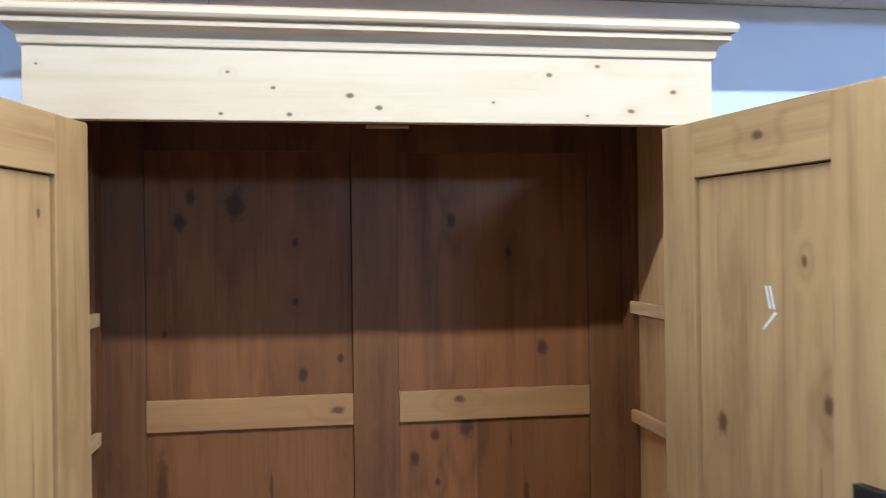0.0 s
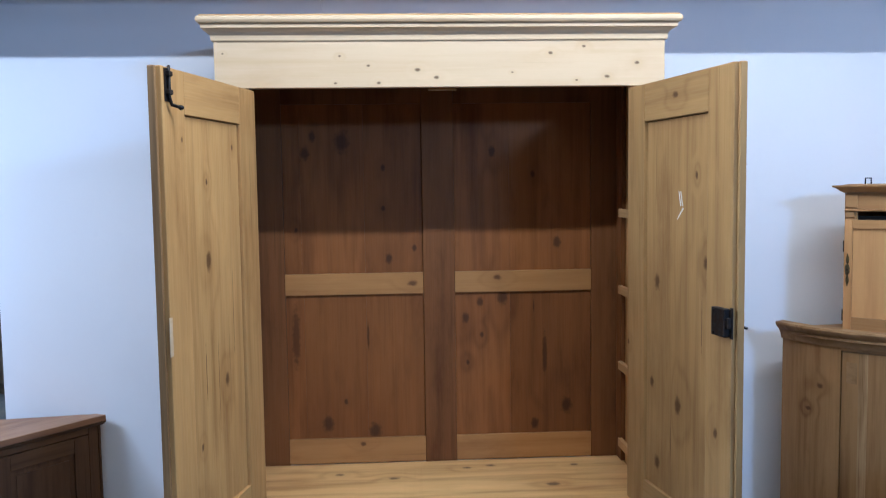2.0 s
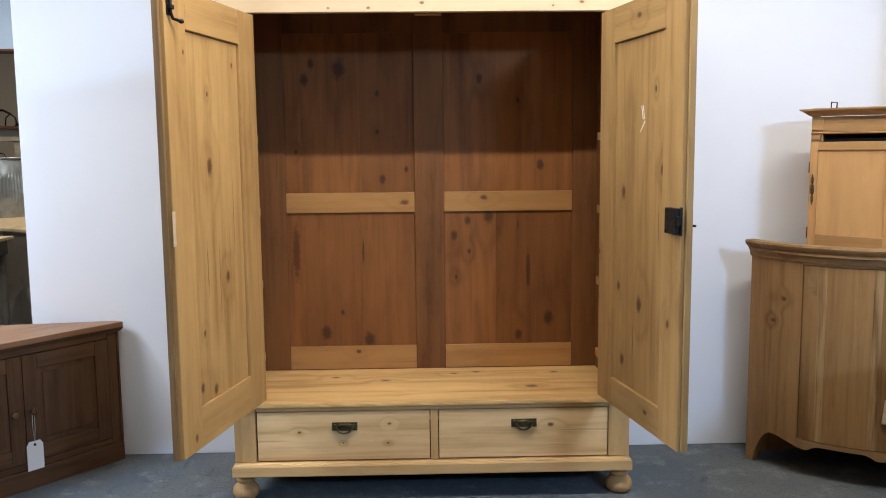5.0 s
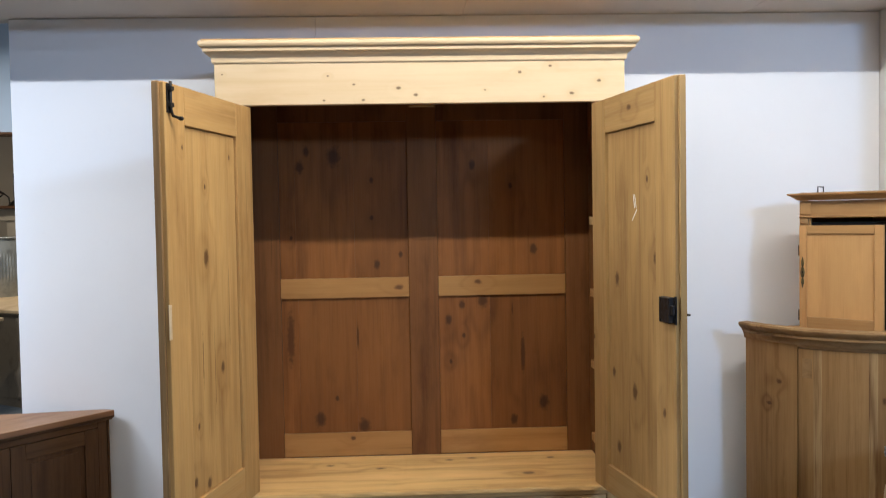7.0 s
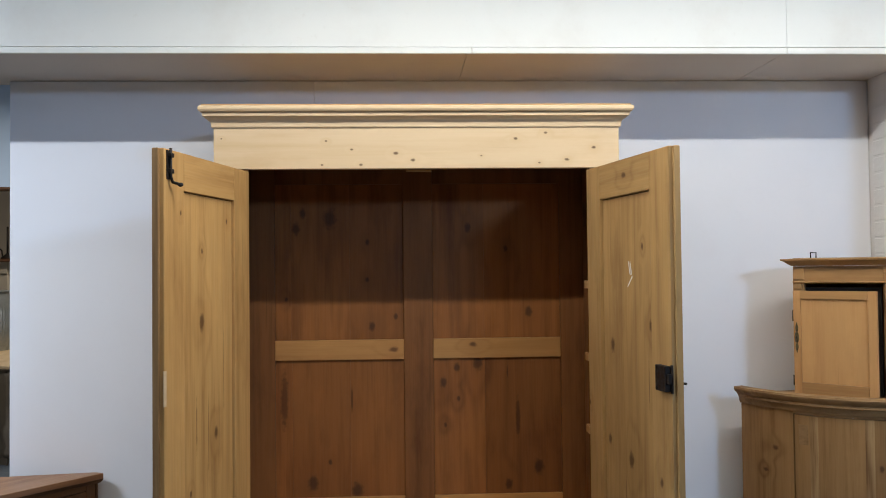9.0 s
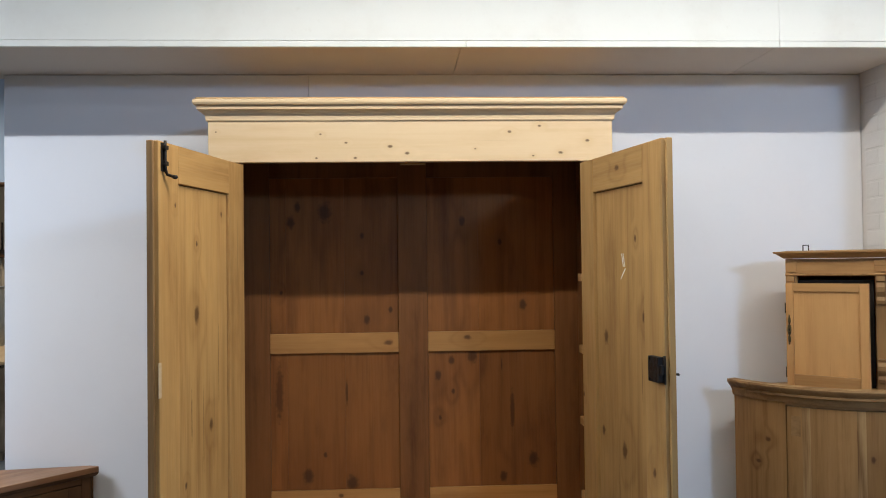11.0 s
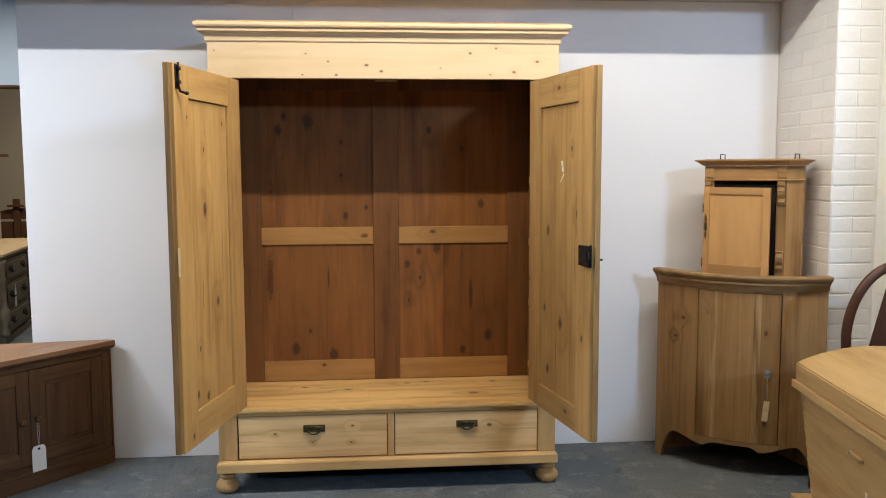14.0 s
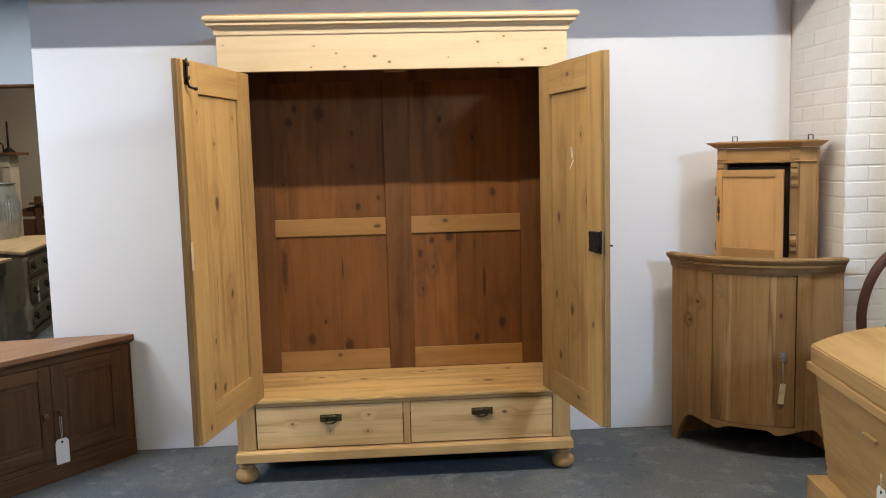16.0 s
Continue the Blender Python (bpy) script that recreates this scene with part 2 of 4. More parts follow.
M_SHELF = wood("worn pine shelf", (0.76, 0.485, 0.180), (0.47, 0.245, 0.072), "x",
               [(-0.42, 0.36, 0.0156), (0.10, 0.40, 0.0156), (0.20, 0.42, 0.0182), (0.42, 0.18, 0.0260), (-0.2, 0.3, 0.0182), (0.55, 0.40, 0.0156)], "z", 0.0, 11, 0.8, loose=0.5, stain=0.3, rough=0.42)
M_DRAWER = wood("pale pine drawer front", (0.82, 0.555, 0.265), (0.56, 0.325, 0.12), "x",
                [(-0.535, 0.285, 0.0068), (0.475, 0.300, 0.0117), (-0.175, 0.315, 0.0078), (-0.18, 0.235, 0.0068), (-0.36, 0.238, 0.0049)], "y", 0.05, 11, 0.8, loose=1.1)
M_FOOT = wood("turned pine", (0.52, 0.31, 0.125), (0.33, 0.17, 0.058), "z", (), "y", 0.1, 20, 0.5)
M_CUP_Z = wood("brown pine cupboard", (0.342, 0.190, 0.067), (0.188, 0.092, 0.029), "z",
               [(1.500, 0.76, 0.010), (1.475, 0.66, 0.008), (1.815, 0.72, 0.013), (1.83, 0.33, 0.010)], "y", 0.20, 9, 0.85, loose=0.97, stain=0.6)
M_CUP_PALE = wood("brown pine cupboard heartwood", (0.46, 0.29, 0.122), (0.17, 0.085, 0.028), "z", (), "y", 0.06, 24, 1.2, loose=0.45)
M_CUP_X = wood("brown pine cupboard rail", (0.33, 0.195, 0.078), (0.18, 0.093, 0.033), "x", (), "z", 0.1, 22, 0.7, loose=0.8)
M_SMALL_Z = wood("honey pine cabinet", (0.55, 0.31, 0.115), (0.41, 0.205, 0.068), "z", (), "y", 0.12, 24, 0.6, loose=1.1)
M_SMALL_X = wood("honey pine cabinet top", (0.42, 0.235, 0.085), (0.29, 0.145, 0.048), "x", (), "y", 0.12, 20, 0.6, loose=1.1)
M_OAK_Z = wood("dark oak upright", (0.118, 0.060, 0.027), (0.062, 0.030, 0.013), "z", (), "y", 0.2, 30, 0.7, loose=1.1, rough=0.45)
M_OAK_X = wood("dark oak along", (0.128, 0.066, 0.029), (0.068, 0.033, 0.014), "x", (), "y", 0.2, 24, 0.7, loose=1.1, rough=0.45)
M_OAK_TOP = wood("worn oak top", (0.30, 0.165, 0.088), (0.19, 0.095, 0.047), "x", (), "z", 0.05, 20, 0.5, loose=1.1, rough=0.38)
M_CHEST_Y = wood("waxed pine chest", (0.44, 0.280, 0.112), (0.31, 0.175, 0.062), "y", (), "x", 0.08, 9, 0.55, loose=0.7)
M_CHEST_X = wood("waxed pine chest end", (0.46, 0.295, 0.118), (0.32, 0.18, 0.065), "x", (), "y", 0.08, 16, 0.6, loose=0.8)
M_BENT = wood("dark bentwood", (0.075, 0.030, 0.015), (0.035, 0.014, 0.008), "z", (), "y", 0.1, 20, 0.5, loose=1.1, rough=0.35)
M_DARKWOOD = wood("brown stained wood", (0.16, 0.08, 0.04), (0.09, 0.04, 0.02), "z", (), "y", 0.3, 20, 0.5, loose=1.1)
M_WALL = paint("white painted board", (0.80, 0.80, 0.82), (0.74, 0.73, 0.74), 1.6, 0.35, 0.62, 0.08)
# Slightly warm board, toned further down for the shade under the beam.
M_SOFFIT = paint("plasterboard soffit toned for shade", (0.62, 0.57, 0.51), (0.52, 0.46, 0.40), 1.3, 0.5, 0.8, 0.15)
M_FASCIA = paint("white chipped fascia", (0.80, 0.79, 0.73), (0.66, 0.62, 0.54), 2.4, 0.45, 0.6, 0.15)
M_BRICK = paint("white painted brick", (0.78, 0.76, 0.73), (0.66, 0.63, 0.58), 5.0, 0.45, 0.55, 0.6, 0.06, 45)
M_MORTAR = paint("painted mortar", (0.77, 0.75, 0.72), (0.66, 0.63, 0.58), 6.0, 0.5, 0.7, 0.5)
M_BLOCK = paint("cream painted block", (0.78, 0.75, 0.68), (0.66, 0.62, 0.54), 4.0, 0.45, 0.55, 0.6, 0.05, 60)
M_ROOM = paint("plain white wall", (0.76, 0.75, 0.73), (0.66, 0.63, 0.60), 0.9, 0.5, 0.7, 0.15)
# For unseen walls, kept dark so less light bounces into the wardrobe.
M_SHOP = paint("unseen wall dark against bounce", (0.40, 0.36, 0.31), (0.30, 0.26, 0.21), 0.8, 0.6, 0.7, 0.15)
# White wall; the cool light on it is put into the blue tint.
M_BLUE = paint("white wall in cool light tint", (0.60, 0.72, 0.90), (0.52, 0.64, 0.82), 0.9, 0.5, 0.7, 0.15)
M_CREAM = paint("cream plaster", (0.66, 0.58, 0.46), (0.55, 0.46, 0.35), 1.0, 0.5, 0.75, 0.15)
n = Nodes("blue-grey carpet", 0.95)
q = n.coords()
n.bsdf.inputs["Specular IOR Level"].default_value = 0.15
c1 = n.mix(n.ramp(n.noise(q, 1.1, 4, 0.6), 0.42, 0.62), (0.122, 0.140, 0.158), (0.172, 0.176, 0.166))
c1 = n.mix(n.ramp(n.noise(q, 7.0, 5, 0.7), 0.50, 0.72, 0.0, 0.75), c1, (0.27, 0.275, 0.265))
c1 = n.mix(n.ramp(n.noise(q, 11.0, 4, 0.7, 0.6), 0.56, 0.74, 0.0, 0.6), c1, (0.072, 0.085, 0.100))
c1 = n.mix(n.ramp(n.noise(q, 90.0, 3, 0.7), 0.45, 0.70, 0.0, 0.55), c1, (0.060, 0.073, 0.090))
n.bump(n.noise(q, 380, 3, 0.7), 0.9, 0.003)
M_CARPET = n.colour(c1)
M_IRON = metal("black iron", (0.020, 0.018, 0.017), (0.045, 0.028, 0.018), 0.5, 0.6)
M_BRASS = metal("aged brass", (0.13, 0.10, 0.045), (0.05, 0.04, 0.022), 0.42, 0.85)
M_BRIGHT = metal("worn steel", (0.42, 0.42, 0.42), (0.22, 0.21, 0.20), 0.35, 0.9)
M_ZINC = metal("galvanised sheet", (0.46, 0.49, 0.50), (0.36, 0.39, 0.40), 0.42, 0.7, 9)
M_TAG = paint("white card", (0.82, 0.80, 0.77), (0.70, 0.67, 0.62), 20, 0.3, 0.7, 0.1)
M_STRING = paint("cotton string", (0.70, 0.66, 0.58), (0.5, 0.46, 0.4), 60, 0.4, 0.9, 0.2)
M_CHALK = paint("chalk", (0.85, 0.84, 0.80), (0.55, 0.48, 0.36), 160, 0.9, 0.9, 0.3)
M_GREEN = paint("grey-green paint", (0.165, 0.130, 0.088), (0.080, 0.060, 0.038), 9, 0.6, 0.55, 0.2)
M_PALETOP = wood("scrubbed pine top", (0.66, 0.50, 0.30), (0.52, 0.36, 0.19), "x", (), "z", 0.1, 14, 0.5, loose=0.95)
M_LEATHER = paint("dark leather", (0.030, 0.026, 0.024), (0.05, 0.043, 0.038), 18, 0.5, 0.5, 0.4)
# Near-black that puts the shade of gaps, holes and hidden undersides into colour.
M_DARK = paint("near-black gap shade", (0.02, 0.014, 0.01), (0.03, 0.02, 0.014), 20, 0.4, 0.9, 0.1)


# ---- mesh helpers ----
def part(name, bm, material, parent=None, label="", m=None):
    """Links a bmesh as one mesh object, under a thing or a part."""
    mesh = bpy.data.meshes.new(name)
    bm.normal_update()
    bm.to_mesh(mesh)
    bm.free()
    mesh.materials.append(material)
    ob = new(name, mesh)
    if parent:
        ob.parent = parent
    if m is not None:
        ob.matrix_basis = m
    return tagged(ob, label)


def thing(name, label, category, m=None, group="", kind=""):
    ob = new(name)
    ob.empty_display_size = 0.1
    if m is not None:
        ob.matrix_basis = m
    return tagged(ob, label, category, group, kind)


def box(x0, x1, y0, y1, z0, z1, bevel=0.0, bm=None, seg=2):
    bm = bm or bmesh.new()
    vs = bmesh.ops.create_cube(bm, size=1, matrix=Matrix.Translation(((x0 + x1) / 2, (y0 + y1) / 2, (z0 + z1) / 2)) @ Matrix.Diagonal((x1 - x0, y1 - y0, z1 - z0, 1)))["verts"]
    if bevel:
        bmesh.ops.bevel(bm, geom=list({e for v in vs for e in v.link_edges}), offset=bevel, segments=seg, profile=0.5, affect="EDGES")
    return bm


def prism(points, z0, z1, bm=None, bevel=0.0):
    """An upright prism over a polygon of (x, y)."""
    bm = bm or bmesh.new()
    lo = [bm.verts.new((x, y, z0)) for x, y in points]
    hi = [bm.verts.new((x, y, z1)) for x, y in points]
    bm.faces.new(lo[::-1]), bm.faces.new(hi)
    for i in range(len(points)):
        j = (i + 1) % len(points)
        bm.faces.new((lo[i], lo[j], hi[j], hi[i]))
    bmesh.ops.recalc_face_normals(bm, faces=bm.faces)
    if bevel:
        bmesh.ops.bevel(bm, geom=list(bm.edges), offset=bevel, segments=2, profile=0.5, affect="EDGES")
    return bm


def moulding(path, profile, bm=None, cap=True):
    """A profile of (out, z) swept along a plan of (x, y), mitred at its corners; out lies to the right of the way."""
    bm = bm or bmesh.new()
    rows = []
    for i, p in enumerate(path):
        p = Vector(p)
        ds = []
        if i > 0:
            ds.append((p - Vector(path[i - 1])).normalized())
        if i < len(path) - 1:
            ds.append((Vector(path[i + 1]) - p).normalized())
        ns = [Vector((d.y, -d.x)) for d in ds]
        n = sum(ns, Vector((0, 0)))
        n = n / n.dot(ns[0])
        rows.append([bm.verts.new((p.x + n.x * o, p.y + n.y * o, z)) for o, z in profile])
    k = len(profile)
    for a, b in zip(rows, rows[1:]):
        for j in range(k):
            bm.faces.new((a[j], b[j], b[(j + 1) % k], a[(j + 1) % k]))
    if cap:
        bm.faces.new(rows[0][::-1]), bm.faces.new(rows[-1])
    bmesh.ops.recalc_face_normals(bm, faces=bm.faces)
    return bm


def lathe(profile, seg=32, bm=None, centre=(0, 0, 0)):
    """A turned solid from (radius, z) pairs, from bottom to top."""
    bm = bm or bmesh.new()
    cx, cy, cz = centre
    rows = [[bm.verts.new((cx + r * math.cos(2 * math.pi * i / seg), cy + r * math.sin(2 * math.pi * i / seg), cz + z)) for i in range(seg)] for r, z in profile]
    for a, b in zip(rows, rows[1:]):
        for i in range(seg):
            f = bm.faces.new((a[i], a[(i + 1) % seg], b[(i + 1) % seg], b[i]))
            f.smooth = True
    bm.faces.new(rows[0][::-1]), bm.faces.new(rows[-1])
    return bm


def tube(points, radius, seg=10, bm=None, closed=False):
    """A round bar along a way of points."""
    bm = bm or bmesh.new()
    pts = [Vector(p) for p in points]
    rows, up = [], None
    for i, p in enumerate(pts):
        a = pts[i - 1] if (i > 0 or closed) else p
        b = pts[(i + 1) % len(pts)] if (i < len(pts) - 1 or closed) else p
        d = (b - a).normalized()
        if up is None:
            up = d.orthogonal().normalized()
        up = (up - d * up.dot(d)).normalized()
        side = d.cross(up)
        r = radius[i] if isinstance(radius, (list, tuple)) else radius
        rows.append([bm.verts.new(p + (up * math.cos(2 * math.pi * k / seg) + side * math.sin(2 * math.pi * k / seg)) * r) for k in range(seg)])
    pairs = list(zip(rows, rows[1:])) + ([(rows[-1], rows[0])] if closed else [])
    for a, b in pairs:
        for k in range(seg):
            f = bm.faces.new((a[k], a[(k + 1) % seg], b[(k + 1) % seg], b[k]))
            f.smooth = True
    if not closed:
        bm.faces.new(rows[0][::-1]), bm.faces.new(rows[-1])
    bmesh.ops.recalc_face_normals(bm, faces=bm.faces)
    return bm


def worn(bm, amount, scale=9.0, axes=(1, 1, 1)):
    """Hand-worn unevenness."""
    for v in bm.verts:
        q = noise.noise_vector(v.co * scale)
        v.co += Vector((q.x * axes[0], q.y * axes[1], q.z * axes[2])) * amount
    return bm


def price_tag(thing_name, x, y, z, turn, parent, h=0.135, w=0.075, drop=0.11):
    """A card label on a looped string, hanging at (x, y, z)."""
    tag = part(thing_name, prism([(-w / 2, 0), (w / 2, 0), (w / 2, h * 0.86), (w * 0.34, h), (-w * 0.34, h), (-w / 2, h * 0.86)], 0, 0.0012), M_TAG, parent,
               "white card price tag on a string", pose(x, y, z - drop - h, 90, 0, turn))
    part("string", tube([(-0.004, h + drop, 0.004), (-0.005, h + drop * 0.5, 0.002), (0, h - 0.012, 0.002), (0.005, h + drop * 0.5, 0.002), (0.004, h + drop, 0.004)], 0.0012, 6), M_STRING, tag)
    part("eyelet", lathe([(0.006, 0), (0.006, 0.002)], 12, None, (0, h - 0.016, 0.001)), M_DARK, tag)
    return tag


# ---- the room ----
WALL_Y, PIER_X, PIER_Y, SIDE_X, TOP, JOINT = 0.56, 2.13, -0.01, 2.36, 3.10, 0.0016
floor = tagged(part("floor", worn(box(-7.5, 5.4, -9.5, 7.2, -0.12, 0.0), 0), M_CARPET), "worn blue-grey carpet over the showroom floor", "floor", kind="structure")
ceiling = tagged(part("ceiling", box(-7.5, 5.4, -9.5, 7.2, TOP, TOP + 0.15), M_ROOM), "plain white ceiling", "ceiling", kind="structure")
wall_north = thing("wall_north", "white painted board partition behind the wardrobe", "wall", kind="structure")
part("core", box(-1.815, PIER_X, WALL_Y + 0.014, WALL_Y + 0.10, 0, 2.40), M_ROOM, wall_north)
part("board", box(-1.824, -0.4648, WALL_Y, WALL_Y + 0.0138, 0.002, 2.394, 0.0015), M_WALL, wall_north)
part("board", box(-0.4632, PIER_X - 0.002, WALL_Y, WALL_Y + 0.0138, 0.002, 2.394, 0.0015), M_WALL, wall_north)
part("end_board", box(-1.8235, -1.815, WALL_Y + 0.0142, WALL_Y + 0.10, 0.002, 2.394), M_WALL, wall_north)

bulkhead = thing("bulkhead", "boxed-in ceiling beam with chipped white face and shade-toned soffit", "beam", kind="structure")
BF = 0.055
part("core", box(-7.2, PIER_X - 0.004, BF + 0.03, WALL_Y + 0.10, 2.42, TOP), M_ROOM, bulkhead)
cuts = [-7.2, -3.2, -1.9, 0.20, 1.50, PIER_X - 0.004]
for a, b in zip(cuts, cuts[1:]):
    part("soffit_board", worn(box(a + 0.001, b - 0.001, BF + 0.013, WALL_Y + 0.09, 2.397, 2.418, 0.002), 0.0015, 2.0), M_SOFFIT, bulkhead, "plasterboard soffit toned for shade")
for a, b in zip([-7.2, -2.6, 1.51], [-2.6, 1.51, PIER_X - 0.006]):
    part("fascia_board", box(a + 0.0005, b - 0.0005, BF, BF + 0.028, 2.4195, TOP - 0.002, 0.001), M_FASCIA, bulkhead)
for a, b in zip([-7.2, -2.6, 0.22, 1.51], [-2.6, 0.22, 1.51, PIER_X - 0.006]):
    part("edge_strip", worn(box(a + 0.001, b - 0.001, BF - 0.004, BF + 0.012, 2.392, 2.417, 0.002), 0.002, 5.0), M_FASCIA, bulkhead)
part("end_gap", box(PIER_X - 0.0055, PIER_X - 0.0005, BF - 0.001, BF + 0.02, 2.425, 2.515), M_DARK, bulkhead, "dark open joint")

wall_pier = thing("wall_pier", "white painted brick pier beside the partition", "wall", kind="structure")
part("core", box(PIER_X + JOINT, SIDE_X + 0.10, PIER_Y + JOINT, WALL_Y + 0.10, 0, TOP), M_MORTAR, wall_pier)
wall_east = thing("wall_east", "cream painted blockwork side wall", "wall", kind="structure")
part("core", box(SIDE_X + JOINT, SIDE_X + 0.20, -1.0, PIER_Y + JOINT, 0, TOP), M_MORTAR, wall_east)
# Unseen added walls, set wide so the spot panel shines past the pier.
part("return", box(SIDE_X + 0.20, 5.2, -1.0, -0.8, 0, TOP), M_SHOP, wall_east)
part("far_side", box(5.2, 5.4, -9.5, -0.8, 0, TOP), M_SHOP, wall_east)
tagged(part("wall_south", box(-7.5, 5.4, -9.7, -9.5, 0, TOP), M_SHOP), "unseen closing wall behind the viewer, dark to cut bounced light", "wall", kind="structure")
tagged(part("wall_west", box(-7.5, -7.3, -9.5, 7.2, 0, TOP), M_SHOP), "unseen closing side wall, dark to cut bounced light", "wall", kind="structure")
tagged(part("wall_far", box(-7.3, 2.5, 7.0, 7.2, 0, TOP), M_CREAM), "cream plaster wall of the room beyond", "wall", kind="structure")
header = thing("wall_header", "white wall over a wide opening, cool light in its tint", "wall", kind="structure")
part("header", box(-7.3, -1.5, 3.6, 3.75, 2.225, TOP), M_BLUE, header)
part("jamb", box(-1.5, 2.45, 3.6, 3.75, 0, TOP), M_BLUE, header)
part("edge_trim", box(-7.3, -1.5, 3.585, 3.765, 2.205, 2.2245, 0.003), M_DARKWOOD, header)
tagged(part("wall_return", box(2.3, 2.45, 0.66, 7.0, 0, TOP), M_ROOM), "plain white return wall", "wall", kind="structure")

# ---- the wardrobe ----
wardrobe = thing("wardrobe", "large stripped pine wardrobe with both doors open, empty inside", "wardrobe")
X, DEEP = 0.795, 0.535
part("side_panel", box(-X, -X + 0.024, 0.03, DEEP, 0.155, 2.088, 0.002), M_DOOR_Z, wardrobe)
part("side_panel", box(X - 0.024, X, 0.03, DEEP, 0.155, 2.088, 0.002), M_DOOR_Z, wardrobe)
for s in (-1, 1):
    part("front_stile", box(*sorted((s * X, s * 0.7095)), 0.0, 0.0295, 0.163, 1.9235, 0.003), M_PINE_Z, wardrobe)
    part("hinge_stile", box(*sorted((s * 0.7092, s * 0.689)), 0.001, 0.0295, 0.410, 1.9235), M_PINE_Z, wardrobe)
part("frieze", worn(box(-X, X, -0.001, 0.0295, 1.925, 2.090, 0.002), 0.0006, 7.0), M_FRIEZE, wardrobe, "pale knotty pine frieze board")
part("top_board", box(-X + 0.026, X - 0.026, 0.031, DEEP - 0.02, 2.05, 2.07), M_BACK_S, wardrobe)
cove = [(0.0, 2.087), (0.006, 2.087), (0.0075, 2.091), (0.0075, 2.095), (0.0095, 2.107), (0.014, 2.116), (0.021, 2.123), (0.028, 2.127), (0.035, 2.127), (0.036, 2.138),
        (0.032, 2.1385), (0.032, 2.1415), (0.040, 2.142), (0.046, 2.145), (0.050, 2.152), (0.049, 2.160), (0.045, 2.166), (0.0, 2.167)]
part("cornice", worn(moulding([(-X, DEEP), (-X, 0), (X, 0), (X, DEEP)], cove), 0.0008, 6.0), M_FRIEZE, wardrobe, "moulded pine cornice")
part("cornice_top", box(-X - 0.04, X + 0.04, -0.04, DEEP, 2.1675, 2.172), M_PINE_X, wardrobe)
# the panelled back
for x0, x1 in ((-0.768, -0.640), (-0.065, 0.067), (0.645, 0.768)):
    part("back_stile", box(x0, x1, 0.505, 0.530, 0.40, 2.045, 0.0025), M_BACK_S, wardrobe)
for a, b in ((-0.6395, -0.0655), (0.0675, 0.6445)):
    part("back_rail", box(a, b, 0.503, 0.528, 1.127, 1.216, 0.002), M_BACK_RAIL, wardrobe, "paler pine rail")
    part("back_rail", box(a, b, 0.503, 0.528, 0.4095, 0.516, 0.002), M_BACK_RAIL, wardrobe, "paler pine rail")
    part("back_rail", box(a, b, 0.504, 0.528, 1.915, 2.045, 0.002), M_BACK_S, wardrobe)
splits = {-0.6395: (0.072, 0.33), 0.0675: (0.228,)}
for a, b in ((-0.6395, -0.0655), (0.0675, 0.6445)):
    for z0, z1 in ((0.5165, 1.1265), (1.2165, 1.9145)):
        edges = [a, *[a + s + random.uniform(-0.006, 0.006) for s in splits[a]], b]
        for p, q in zip(edges, edges[1:]):
            part("back_board", box(p + 0.0002, q - 0.0002, 0.5135 + random.uniform(-0.0004, 0.0004), 0.526, z0, z1, 0.0004), M_BACK_Z, wardrobe)
part("back_sheet", box(-0.768, 0.768, 0.5305, DEEP, 0.40, 2.045), M_BACK_S, wardrobe)
# frames and battens on the inner sides
for s in (-1, 1):
    for y0, y1 in ((0.031, 0.10), (0.42, 0.5045)):
        part("side_stile", box(*sorted((s * 0.7700, s * 0.752)), y0, y1, 0.412, 2.045, 0.002), M_DOOR_Z if y0 < 0.1 else M_BACK_S, wardrobe)
    for z in (0.50, 0.825, 1.14, 1.455):
        part("shelf_batten", box(*sorted((s * 0.7515, s * 0.734)), 0.05, 0.40, z - 0.017, z + 0.017, 0.002), M_PINE_Y, wardrobe, "pine shelf batten")
part("lock_keep", box(-0.05, 0.05, 0.031, 0.05, 1.9165, 1.9235, 0.001), M_BACK_RAIL, wardrobe)
# floor of the hanging space, rail and drawers
shelf = box(-0.768, 0.768, -0.014, 0.5025, 0.388, 0.409, 0.006)
bmesh.ops.subdivide_edges(shelf, edges=[e for e in shelf.edges if abs(e.verts[0].co.x - e.verts[1].co.x) > 0.5], cuts=60)
for v in shelf.verts:
    if v.co.y < 0.01 and v.co.z > 0.4:
        v.co.z -= max(0, noise.noise((v.co.x * 11, 3, 1))) * 0.006
        v.co.y += max(0, noise.noise((v.co.x * 17, 9, 1))) * 0.008
bmesh.ops.delete(shelf, geom=[v for v in shelf.verts if not v.link_faces], context="VERTS")
part("shelf", shelf, M_SHELF, wardrobe, "worn pine shelf with a chipped front edge")
part("drawer_rail", box(-0.7055, 0.7085, -0.004, 0.026, 0.3715, 0.3875, 0.003), M_PINE_X, wardrobe)
part("drawer_divider", box(-0.0095, 0.0215, -0.001, 0.028, 0.1635, 0.371, 0.002), M_PINE_Z, wardrobe)
